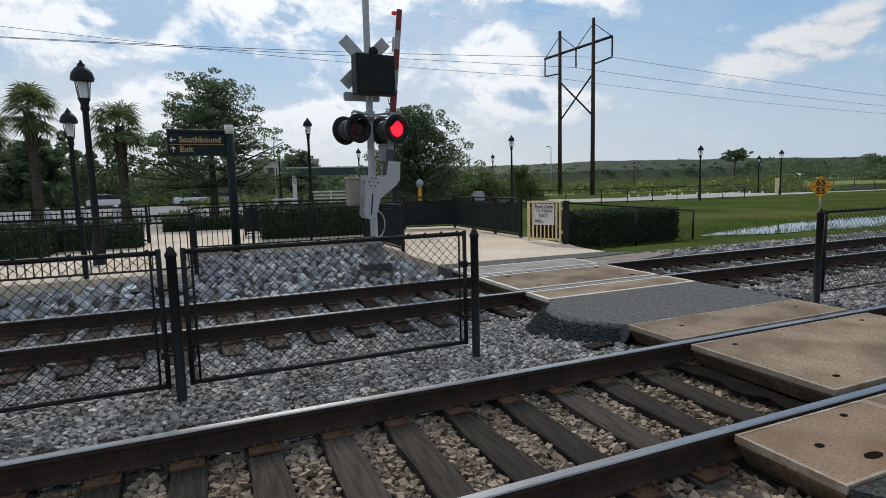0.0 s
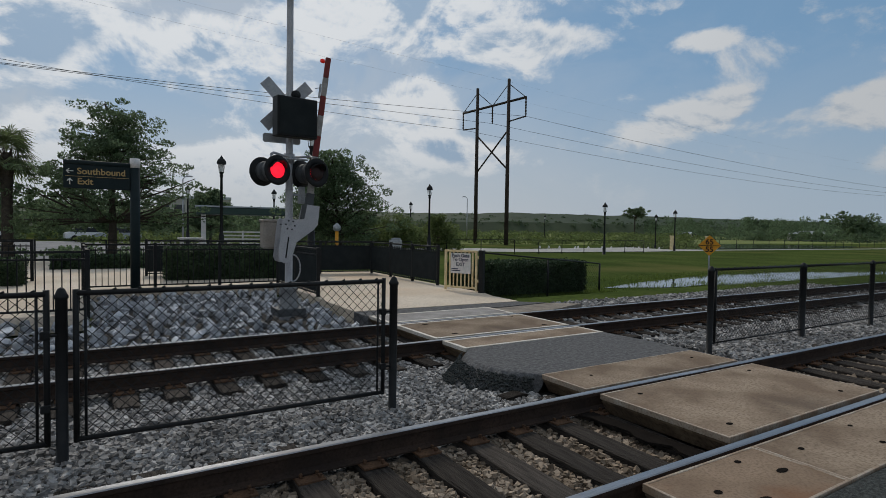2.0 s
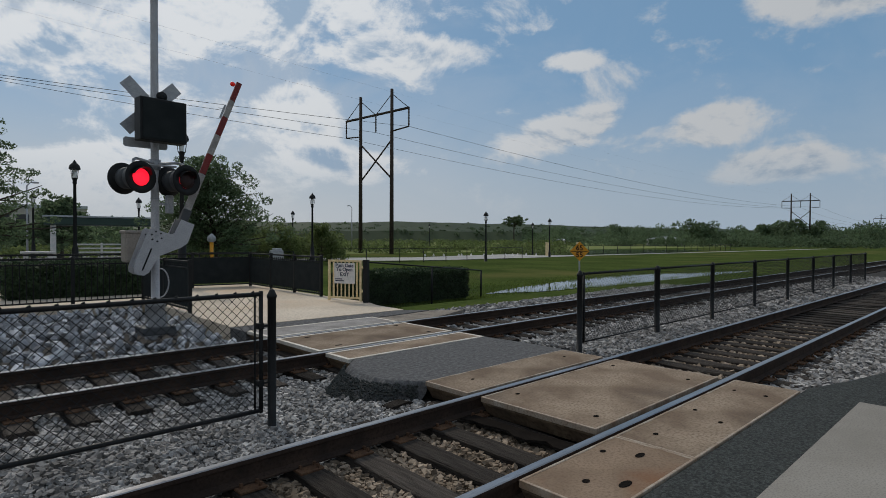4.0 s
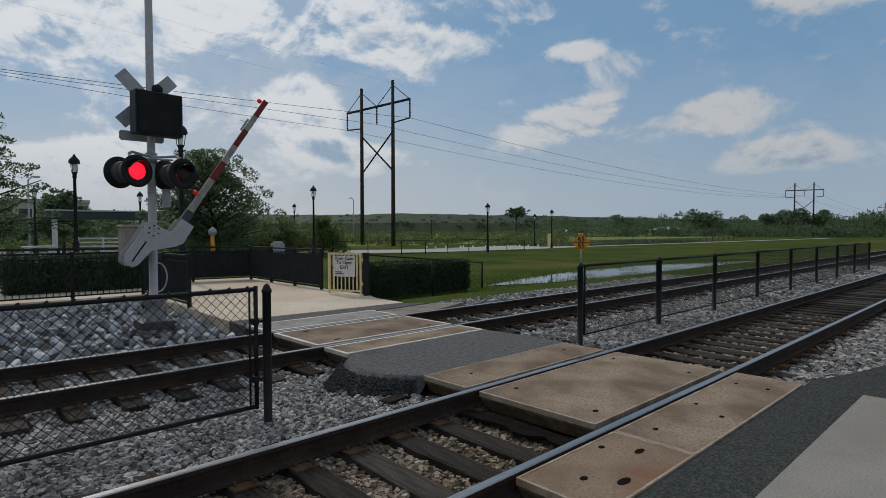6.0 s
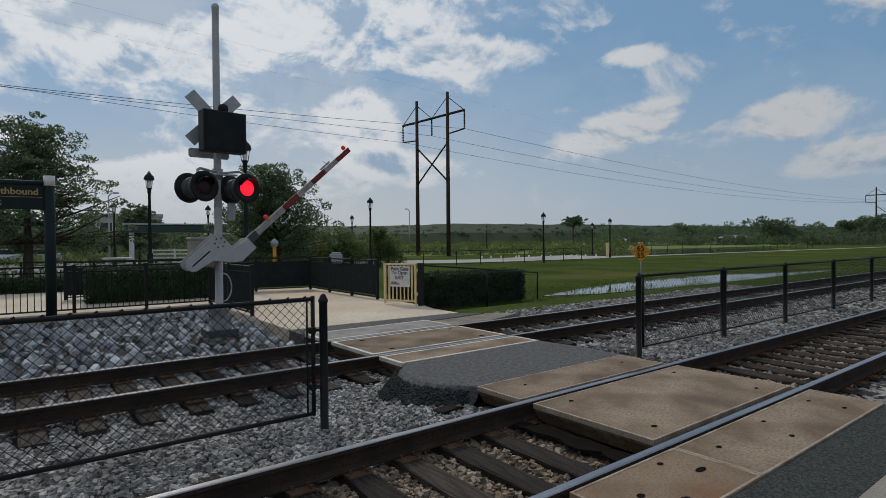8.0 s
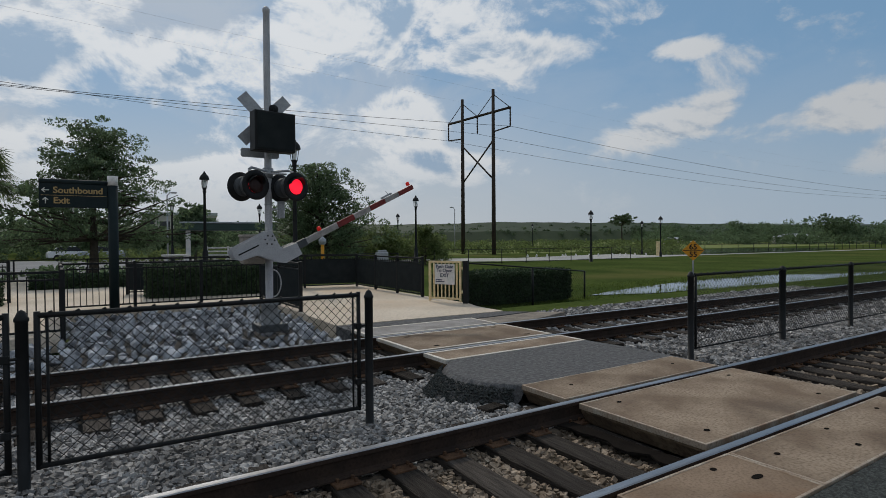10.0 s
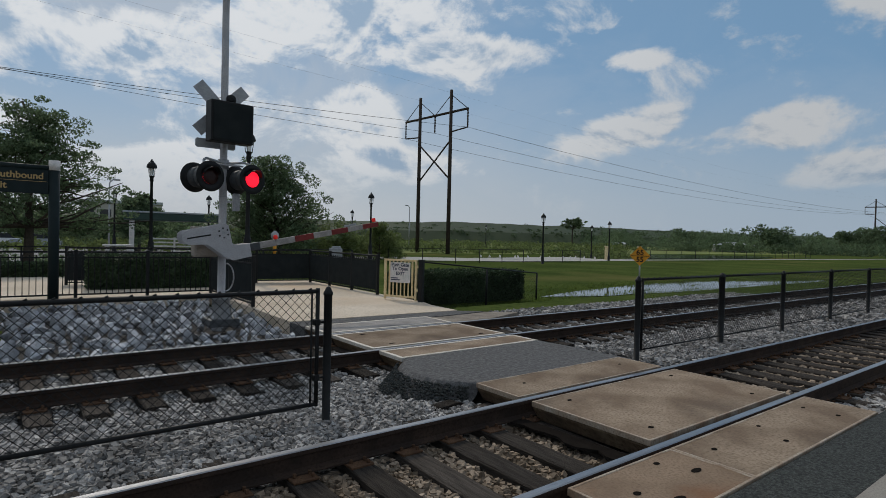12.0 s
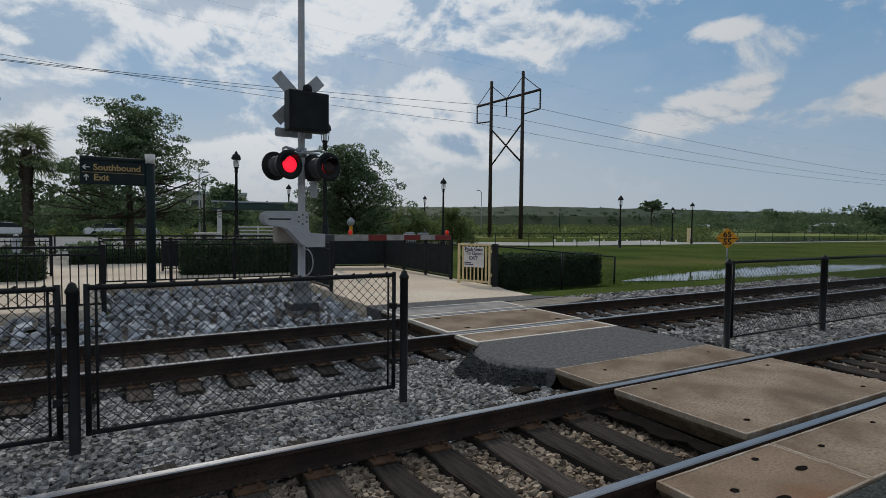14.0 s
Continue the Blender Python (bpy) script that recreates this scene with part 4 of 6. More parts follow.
def build_gate_arm():
    """The boom and its counterweight plates, origin at the pivot, boom along x."""
    t = thing("crossing_gate", Matrix.Translation(PIVOT), "red and white striped crossing gate boom with grey counterweight plates", "crossing gate")
    outline = [(-0.62, 0.14), (0.06, 0.16), (0.11, 0.12), (0.12, -0.20), (0.16, -0.25), (0.43, -0.27), (0.43, -0.51), (0.08, -0.52),
               (-0.04, -0.44), (-0.30, -0.16), (-0.62, -0.11), (-0.69, -0.06), (-0.71, 0.02), (-0.69, 0.10)]
    for y0, y1 in ((-0.20, -0.185), (0.14, 0.155)):
        bm = bmesh.new()
        oriented(outline, y0, y1, bm=bm)
        p = part("counterweight_plate", bm, ALU, t, "grey steel gate plate with bolt holes")
        for k in range(6):
            a = math.pi * k / 3 + 0.5
            bm = bmesh.new()
            lathe(bm, [(0.016, 0.0), (0.016, 0.008), (0.001, 0.008)], 8, (0.085 * math.cos(a), y0 - 0.008, 0.085 * math.sin(a)), axis="y")
            part("bolt", bm, BLACK, p)
        bm = bmesh.new()
        lathe(bm, [(0.03, 0.0), (0.03, 0.012), (0.001, 0.012)], 12, (0, y0 - 0.012, 0), axis="y")
        part("hub", bm, GALV, p)
        bm = bmesh.new()
        box(bm, -0.62, -0.22, y0 - 0.003, y0 - 0.001, -0.012, 0.014)
        part("slot", bm, BLACK, p, "dark adjusting slot")
    bm = bmesh.new()
    box(bm, -0.6, -0.28, -0.16, 0.12, -0.09, 0.1, 0.015)
    part("counterweight", bm, GALV, t)
    bm = bmesh.new()
    box(bm, 0.34, 0.66, -0.08, 0.04, -0.425, -0.28, 0.012)
    box(bm, 0.16, 0.44, -0.18, 0.14, -0.29, -0.27, 0.004)
    part("arm_adapter", bm, DARKGREY, t, "dark cast arm adapter")
    cuts = [0.55, 0.98, 1.38, 1.78, 2.18, 2.56, 2.92, 3.31]
    for k, (a, b) in enumerate(zip(cuts, cuts[1:])):
        bm = bmesh.new()
        hh = 0.062 - 0.002 * k
        box(bm, a, b - 0.002, -0.045, 0.005, -0.35 - hh, -0.35 + hh, 0.006)
        part("stripe", bm, RED if k in (2, 4, 6) else BOOM_SHADED_WHITE, t, "red stripe" if k in (2, 4, 6) else "white stripe")
    for x in (1.0, 3.22):
        bm = bmesh.new()
        lathe(bm, [(0.03, -0.285), (0.04, -0.275), (0.042, -0.235), (0.03, -0.205), (0.001, -0.20)], 12, (x, -0.02, 0))
        part("arm_lamp", bm, REDLAMP, t, "small lit red lamp")
    bm = bmesh.new()
    box(bm, 2.5, 2.78, -0.02, -0.01, -0.29, -0.25, 0.003)
    tube(bm, (2.7, -0.015, -0.26), (2.66, -0.015, -0.17), 0.006, n=5)
    part("arm_bracket", bm, GALV, t)
    return t


# White sheeting greyed: the shade on the boom's near side is in its colour.
BOOM_SHADED_WHITE = material("shaded_white_sheet", (0.38, 0.36, 0.345), 0.55, second=(0.26, 0.245, 0.235), scale=7.0, fine=60.0, bump=0.03)
REDLAMP = glowing("arm_lamp_red", (0.8, 0.02, 0.012), 0.16)
GATE_ARM = build_gate_arm()


# ---- pedestrian gate and signs ----
INK = material("dark_blue_ink", (0.03, 0.035, 0.07), 0.6, second=(0.035, 0.04, 0.075), bump=0.0)


def build_exit_gate():
    a, b = Vector((7.84, 12.53, 0)), Vector((8.27, 11.66, 0))
    ang = math.degrees(math.atan2(b.y - a.y, b.x - a.x))
    L = (b - a).length
    t = thing("pedestrian_gate", pose(a.x, a.y, -0.01, 0, 0, ang), "cream painted steel push gate with a white notice", "gate")
    for x in (0.03, L - 0.03, 0.16, L - 0.14):
        bm = bmesh.new()
        full = x < 0.1 or x > L - 0.1
        w = 0.03 if full else 0.018
        box(bm, x - w, x + w, -0.025, 0.025, 0.02 if full else 0.1, 1.06 if full else 1.0, 0.006)
        part("stile" if full else "upright", bm, CREAM, t)
    for z in (1.035, 0.1):
        bm = bmesh.new()
        box(bm, 0.06, L - 0.06, -0.022, 0.022, z - 0.025, z + 0.025, 0.005)
        part("gate_rail", bm, CREAM, t)
    for k in range(5):
        x = 0.27 + (L - 0.52) * k / 4
        bm = bmesh.new()
        box(bm, x - 0.014, x + 0.014, -0.012, 0.012, 0.125, 1.01)
        part("bar", bm, CREAM, t)
    bm = bmesh.new()
    box(bm, 0.2, L - 0.18, -0.042, -0.032, 0.46, 0.98, 0.004)
    notice = part("notice", bm, WHITE, t, "white notice reading Push Gate To Open EXIT")
    cx = (0.2 + L - 0.18) / 2
    for body, z, s in (("Push Gate", 0.915, 0.125), ("To Open", 0.815, 0.125), ("EXIT", 0.69, 0.125)):
        words("lettering", body, s, INK, notice, pose(cx, -0.044, z, 90, 0, 0))
    for z, w in ((0.575, 0.2), (0.53, 0.26)):
        bm = bmesh.new()
        box(bm, 0.23, 0.23 + w, -0.0445, -0.0425, z - 0.013, z + 0.013)
        part("small_print", bm, INK, notice, "unreadable line of small print")
    for z in (0.25, 0.85):
        bm = bmesh.new()
        box(bm, L - 0.03, L + 0.06, -0.03, 0.03, z, z + 0.07, 0.008)
        part("hinge", bm, CREAM, t)
    p = thing("gate_post", pose(8.33, 11.56, -0.02, 0, 0, ang), "black square gate post beside the push gate", "gate post")
    bm = bmesh.new()
    box(bm, -0.06, 0.06, -0.06, 0.06, -0.1, 1.06, 0.006)
    box(bm, -0.068, 0.068, -0.068, 0.068, 1.06, 1.08, 0.006)
    part("shaft", bm, BLACK, p)


build_exit_gate()


def low_link_fence():
    a, b = Vector((8.38, 11.6, 0)), Vector((13.72, 12.62, 0))
    L = (b - a).length
    t = thing("low_chain_link_fence", pose(a.x, a.y, -0.3, 0, 0, math.degrees(math.atan2(b.y - a.y, b.x - a.x))), "low black chain-link fence before a hedge", "fence")
    for k in range(3):
        bm = bmesh.new()
        tube(bm, (0, 0, -0.1), (0, 0, 1.3 - 0.22 * k), 0.03, n=8)
        o = part("post", bm, BLACK, t)
        o.location = (0.02 + (L - 0.02) * k / 2, 0, 0)
    bm = bmesh.new()
    tube(bm, (0, 0, 1.3), (L, 0, 0.86), 0.02, n=6)
    part("top_rail", bm, BLACK, t)
    link_mesh(t, 0.0, L, 0.02, 0.84, 0.11)


low_link_fence()


def build_direction_sign():
    t = thing("direction_sign", pose(0.87, 15.2, -0.05), "tall dark green platform direction sign on one post", "sign")
    bm = bmesh.new()
    tube(bm, (0, 0, 0), (0, 0, 2.95), 0.105, n=18)
    part("post", bm, DKGREEN, t)
    bm = bmesh.new()
    tube(bm, (0, 0, 2.95), (0, 0, 3.17), 0.11, n=18)
    part("cap_band", bm, WHITE, t, "pale grey band")
    bm = bmesh.new()
    box(bm, -1.40, -0.1, -0.04, 0.04, 2.42, 2.95, 0.012)
    board = part("board", bm, DKGREEN, t)
    bm = bmesh.new()
    tube(bm, (-1.40, 0, 3.0), (-0.1, 0, 3.0), 0.055, n=10)
    part("board_rail", bm, DKGREEN, t)
    words("lettering", "Southbound", 0.193, SIGN_TEXT, board, pose(-0.67, -0.045, 2.80, 90, 0, 0))
    words("lettering", "Exit", 0.195, SIGN_TEXT, board, pose(-0.99, -0.045, 2.57, 90, 0, 0))
    bm = bmesh.new()
    box(bm, -1.36, -0.13, -0.044, -0.041, 2.683, 2.692)
    part("rule", bm, SIGN_TEXT, board)
    for cz, turn in ((2.80, 0), (2.57, -90)):
        bm = bmesh.new()
        m = Matrix.Translation((-1.28, 0, cz)) @ Matrix.Rotation(radians(-turn), 4, "Y")
        for k, (p, q) in enumerate((((-0.06, 0), (0.07, 0)), ((-0.065, -0.006), (-0.01, 0.05)), ((-0.065, 0.006), (-0.01, -0.05)))):
            a, b = m @ Vector((p[0], -0.047, p[1])), m @ Vector((q[0], -0.047, q[1]))
            tube(bm, a, b, 0.011 + 0.001 * k, n=6)
        part("arrow", bm, PALE, board, "pale arrow")


DKGREEN = material("dark_green_paint", (0.012, 0.021, 0.023), 0.6, second=(0.016, 0.026, 0.028), scale=6.0, fine=60.0, bump=0.04, spec=0.15)
PALE = material("pale_sign_mark", (0.8, 0.8, 0.76), 0.6, bump=0.0)
build_direction_sign()


def build_speed_sign():
    t = thing("speed_sign", pose(20.29, 13.1, -0.36, 0, 0, -57), "amber diamond track speed sign on a thin post", "sign")
    bm = bmesh.new()
    tube(bm, (0, 0.02, 0), (0, 0.02, 1.75), 0.03, n=8)
    part("post", bm, GALV, t)
    bm = bmesh.new()
    oriented([(0, 1.07), (0.40, 1.47), (0, 1.87), (-0.40, 1.47)], -0.03, -0.02, bm=bm)
    plate = part("plate", bm, YELLOW, t)
    for body, z in (("65", 1.60), ("55", 1.31)):
        words("number", body, 0.29, BLACK, plate, pose(0, -0.033, z, 90, 0, 0))
    bm = bmesh.new()
    box(bm, -0.36, 0.36, -0.034, -0.0305, 1.45, 1.475)
    part("bar", bm, BLACK, plate)


build_speed_sign()


# ---- lamp posts ----
GLASS = material("milky_lamp_glass", (0.75, 0.75, 0.72), 0.15, second=(0.7, 0.7, 0.66), bump=0.0)


def build_lamp_post():
    t = thing("lamp_post", pose(-1.98, 14.07, -0.07), "black lantern lamp post beside the walkway", "lamp post", "lamp posts")
    bm = bmesh.new()
    lathe(bm, [(0.13, 0), (0.13, 0.5), (0.09, 0.6), (0.075, 0.9), (0.06, 3.3), (0.09, 3.34), (0.075, 3.44), (0.10, 3.52), (0.13, 3.56)], 14)
    part("pole", bm, BLACK, t)
    bm = bmesh.new()
    lathe(bm, [(0.07, 3.58), (0.10, 3.9)], 10)
    part("lantern_glass", bm, GLASS, t, "clear lantern glass")
    for k in range(4):
        a = math.pi / 4 + math.pi / 2 * k
        bm = bmesh.new()
        tube(bm, (0.12 * math.cos(a), 0.12 * math.sin(a), 3.54), (0.175 * math.cos(a), 0.175 * math.sin(a), 3.95), 0.013, n=5)
        part("lantern_bar", bm, BLACK, t)
    bm = bmesh.new()
    lathe(bm, [(0.215, 3.93), (0.225, 3.97), (0.20, 4.08), (0.12, 4.19), (0.075, 4.21), (0.075, 4.26), (0.03, 4.29), (0.03, 4.33), (0.001, 4.35)], 14)
    part("lantern_roof", bm, BLACK, t)
    return t


LAMP = build_lamp_post()
for lx, ly, lz in ((-3.13, 18.9, 3.88), (5.22, 28.69, 4.93), (6.43, 49.73, 4.83), (20.35, 34.69, 4.77), (30.16, 55.56, 4.6), (36.53, 33.04, 4.03),
                   (75.26, 83.28, 4.65), (51.35, 36.94, 3.95), (58.19, 44.5, 3.8), (6.63, 19.64, 5.22), (12.5, 46.5, 4.62)):
    c = copy_thing(LAMP, Matrix.Translation((lx, ly, lz - 4.33)))
    base = lz - 4.33
    if base > -0.3:
        bm = bmesh.new()
        lathe(bm, [(0.17, -0.34 - base), (0.17, -0.1), (0.14, 0.02)], 12)
        part("plinth", bm, BLACK, c)

for sx, sy, sz, sd in ((7.27, 59.7, 6.32, 1), (50.74, 74.53, 6.79, -1)):
    t = thing("street_light", pose(sx, sy, -0.35), "slender grey street light with a curved arm", "street light", "street lights")
    bm = bmesh.new()
    h = sz + 0.35
    tube(bm, (0, 0, 0), (0, 0, h - 0.3), 0.09, 0.06, 8)
    tube(bm, (0, 0, h - 0.3), (0.25 * sd, 0, h), 0.05, 0.05, 6)
    tube(bm, (0.25 * sd, 0, h), (0.5 * sd, 0, h + 0.03), 0.045, 0.045, 6)
    part("pole", bm, GALV, t)
    bm = bmesh.new()
    box(bm, min(0.35 * sd, 0.85 * sd), max(0.35 * sd, 0.85 * sd), -0.15, 0.15, h - 0.06, h + 0.08, 0.03)
    part("lamp_head", bm, GALV, t)


# ---- power line ----
T1, T2 = (Vector((44.06, 62.64, 0)), Vector((44.47, 56.41, 0))), (Vector((222.8, 58.2, 0)), Vector((224.1, 52.8, 0)))


def pylon(pa, pb, tops, arm_z, label):
    t = thing("power_pylon", pose(0, 0, -0.34), label, "power pylon", "power pylons")
    d = (pb - pa).normalized()
    ends = []
    for p, top in zip((pa, pb), tops):
        bm = bmesh.new()
        tube(bm, (p.x, p.y, 0), (p.x, p.y, top + 0.34), 0.28, 0.2, 10)
        part("pole", bm, WOODPOLE, t)
    bm = bmesh.new()
    L = (pb - pa).length
    over = L * 0.5
    zs = lambda u: arm_z + 0.34
    a, b = pa - d * over, pb + d * over
    tube(bm, (a.x, a.y, zs(0)), (b.x, b.y, zs(1)), 0.16, n=8)
    part("crossarm", bm, WOODPOLE, t)
    mid = (pa + pb) / 2
    for p, top, outs in ((pa, tops[0], (a, mid)), (pb, tops[1], (b, mid))):
        for o in outs:
            bm = bmesh.new()
            tube(bm, (p.x, p.y, top - 0.6 + 0.34), (o.x, o.y, zs(0)), 0.05, n=5)
            part("stay", bm, WOODPOLE, t)
    for p, q in ((pa, pb), (pb, pa)):
        bm = bmesh.new()
        tube(bm, (p.x, p.y, arm_z - 3.2), (q.x, q.y, arm_z - 8.2), 0.11, n=6)
        part("cross_brace", bm, WOODPOLE, t)
    for o in (a, mid, b):
        bm = bmesh.new()
        lathe(bm, [(0.09, arm_z - 2.3)] + [(0.13 if k % 2 else 0.07, arm_z - 2.2 + 0.18 * k) for k in range(13)], 6, (o.x, o.y, 0.34))
        part("insulator", bm, WOODPOLE, t)
        ends.append(Vector((o.x, o.y, arm_z - 2.3)))
    for p, o in ((pa, a), (pb, b)):
        bm = bmesh.new()
        tube(bm, (p.x, p.y, arm_z - 2.5 + 0.34), (o.x, o.y, arm_z - 2.3 + 0.34), 0.09, n=6)
        part("strut", bm, WOODPOLE, t)
    return ends


E1 = pylon(*T1, (20.65, 20.65), 17.8, "tall dark timber H-frame power pylon standing in grass")
E2 = pylon(*T2, (18.0, 18.0), 15.4, "distant dark timber H-frame power pylon among trees")


def wire(p, q, sag, r=0.021):
    bm = bmesh.new()
    d = (q - p).normalized()
    side = d.cross(Vector((0, 0, 1))).normalized()
    up = side.cross(d)
    n, last = 28, None
    for k in range(n + 1):
        u = k / n
        v = p.lerp(q, u) - Vector((0, 0, sag * 4 * u * (1 - u)))
        ring = [bm.verts.new(v + o * r) for o in (side, up, -side, -up)]
        if last:
            for j in range(4):
                bm.faces.new((last[j], last[(j + 1) % 4], ring[(j + 1) % 4], ring[j]))
        last = ring
    tagged(part("power_line", bm, BLACK), "thin dark overhead power line between pylons", "power line", "power lines")


E3 = pylon(Vector((401.0, 59.6, 0)), Vector((402.0, 53.0, 0)), (17.2, 17.2), 14.6, "far timber H-frame power pylon beyond the woods")
for k, (rise, sag) in enumerate(((6.85, 1.9), (-1.6, 0.1), (-1.45, 1.5))):
    wire(E1[k], E2[k], 2.4)
    wire(E2[k], E3[k], 3.0)
    wire(E1[k], E1[k] + Vector((-120, 0, rise)), sag)
for k in range(2):
    top = Vector((*T1[k].xy, 20.3))
    wire(top, Vector((*T2[k].xy, 17.6)), 2.0, 0.003)
    wire(top, top + Vector((-180, 4, 12.0)), 1.0, 0.005)


# ---- ponds, paths and far ground ----
def sheet(name, outline, z, mat, label, category, wobble=0.0, seed=1, kind="structure", thick=0.02):
    rng = np.random.default_rng(seed)
    pts = []
    n = len(outline)
    for k in range(n):
        p, q = Vector(outline[k]), Vector(outline[(k + 1) % n])
        m = max(1, int((q - p).length / 1.2)) if wobble else 1
        for j in range(m):
            v = p.lerp(q, j / m)
            pts.append((v.x + wobble * rng.normal(), v.y + wobble * 0.5 * rng.normal()))
    bm = bmesh.new()
    prism(bm, pts, z - thick, z)
    bmesh.ops.triangulate(bm, faces=[f for f in bm.faces if len(f.verts) > 4])
    return tagged(part(name, bm, mat), label, category, kind=kind)


sheet("pond", [(14.4, 13.4), (16.8, 12.5), (20.5, 12.1), (28.0, 11.7), (35.5, 11.4), (41.1, 11.8), (34.6, 13.3), (29.0, 15.3), (22.4, 15.1), (17.7, 14.2)], -0.315, WATER, "shallow puddled pond reflecting the sky in the grass", "pond", 0.12, 3)
sheet("lake", [(57, 40.5), (70, 40.0), (86, 38.5), (104, 41.5), (118, 47), (100, 58), (72, 56), (58, 52)], -0.318, WATER, "wide pale pond beyond the lawn", "pond", 0.2, 4)
PATHC = material("pale_path_concrete", (0.42, 0.41, 0.39), 0.9, second=(0.35, 0.34, 0.325), scale=0.5, fine=8.0, bump=0.1)
sheet("path", [(22, 46), (30, 39.5), (38, 36.8), (48, 36.6), (60, 37.2), (86, 36.2), (160, 33.5), (160, 35.2), (86, 37.6), (62, 38.8), (55, 41), (57, 47), (47, 46), (38, 44.5), (28, 50)], -0.325, PATHC, "pale concrete path curving over the lawn", "path")
MEADOW = material("meadow", (0.21, 0.235, 0.08), 1.0, second=(0.13, 0.16, 0.05), scale=0.08, fine=0.9, bump=0.5, third=(0.19, 0.18, 0.08))
sheet("meadow", [(20, 62), (60, 58), (110, 62), (200, 60), (420, 80), (420, 420), (60, 420), (10, 120)], -0.327, MEADOW, "rough yellow-green meadow beyond the lawn", "meadow", 0.0)
PARKING = material("worn_parking_asphalt", (0.27, 0.27, 0.275), 0.9, second=(0.20, 0.20, 0.205), scale=0.5, fine=9.0, bump=0.1)
sheet("parking_lot", [(-60, 31), (9, 31), (14, 36), (16, 70), (-60, 78)], -0.322, PARKING, "grey asphalt parking lot", "parking lot")
DIRT = material("gravelly_dirt", (0.38, 0.365, 0.33), 0.95, second=(0.27, 0.255, 0.22), scale=1.5, fine=14.0, bump=0.6, third=(0.10, 0.12, 0.05))
sheet("grass_verge", [(10.5, 9.95), (14, 9.7), (60, 9.55), (140, 9.6), (140, 11.4), (14, 11.5), (9.5, 11.6), (9.0, 11.2)], -0.216, GRASS, "grass edge of the lawn beside the ballast", "verge", 0.06, 10)
sheet("gravel_verge", [(8.12, 9.4), (13.5, 9.4), (13.0, 9.75), (11.0, 10.1), (9.6, 11.1), (8.2, 11.0)], -0.222, DIRT, "gravelly dirt verge between track and lawn", "verge", 0.06, 9)


def rail_fence(points, label, h=1.15, seg=2.6, z=-0.33):
    t = thing("railing", pose(0, 0, z), label, "railing", "far railings")
    for (x0, y0), (x1, y1) in zip(points, points[1:]):
        L = math.hypot(x1 - x0, y1 - y0)
        n = max(1, round(L / seg))
        for k in range(n + 1):
            u = k / n
            bm = bmesh.new()
            tube(bm, (x0 + (x1 - x0) * u, y0 + (y1 - y0) * u, 0), (x0 + (x1 - x0) * u, y0 + (y1 - y0) * u, h), 0.035, n=6)
            part("post", bm, BLACK, t)
        for zr in (h, 0.12):
            bm = bmesh.new()
            tube(bm, (x0, y0, zr), (x1, y1, zr), 0.022, n=5)
            part("rail", bm, BLACK, t)
    return t


rail_fence([(23, 36.5), (28.2, 34.7), (33.2, 34.6), (43.2, 34.3)], "thin black railing along the pale path")
rail_fence([(60, 39.6), (86, 37.9), (118, 40.5)], "thin black railing before the wide pond", seg=3.2)
rail_fence([(-30, 29.5), (3, 28.6), (15, 27.5)], "thin black railing before the parking lot", h=1.2, seg=2.5)


# ---- trees ----
def limb_chain(bm, rng, p, d, length, r, steps=5):
    pts = [Vector(p)]
    d = Vector(d).normalized()
    for k in range(steps):
        d = (d + Vector((rng.normal() * 0.16, rng.normal() * 0.16, rng.normal() * 0.10 + 0.02))).normalized()
        q = pts[-1] + d * length / steps
        tube(bm, pts[-1], q, r * (1 - k / steps * 0.75), r * (1 - (k + 1) / steps * 0.75), 6, caps=False)
        pts.append(q)
    return pts


def tree(x, y, z, height, width, label, seed, leaf=0.1, density=70, trunk=0.3, flat=0.5, mat=None, lean=0.0, layered=False, puff=1.0, limbs=58):
    rng = np.random.default_rng(seed)
    t = thing("tree", pose(x, y, z), label, "tree", "trees")
    bm = bmesh.new()
    th = height * trunk
    tube(bm, (0, 0, -0.1), (0.05, 0, th), 0.028 * height, 0.018 * height, 8, caps=False)
    top = limb_chain(bm, rng, (0.05, 0, th), (lean, 0, 1), height * (0.9 - trunk), 0.018 * height, 7)
    centers, sizes = [], []
    for k in range(limbs):
        u = rng.uniform(0.0, 0.97) ** 1.15
        o = top[min(len(top) - 1, int(u * (len(top) - 1)))]
        a = rng.uniform(0, 2 * math.pi)
        reach = width / 2 * ((1.12 - 0.95 * u) if layered else (1.05 - 0.75 * u ** 1.5)) * rng.uniform(0.55, 1.0)
        pts = limb_chain(bm, rng, o, (math.cos(a), math.sin(a), 0.12 + 0.15 * u if layered else 0.25 + 0.5 * u), reach, 0.008 * height * (1.1 - u), 4)
        for q, s in ((pts[-1], 0.085), (pts[-2], 0.095), (pts[2], 0.09)):
            centers.append(tuple(q + Vector(rng.normal(size=3) * 0.05 * width)))
            sizes.append(width * s * rng.uniform(0.65, 1.15) * puff)
    part("trunk", bm, BARK, t)
    verts, faces = tuft(rng, centers, sizes, density, leaf, flat)
    o = soup("crown", verts, faces, mat or LEAF, t)
    return t


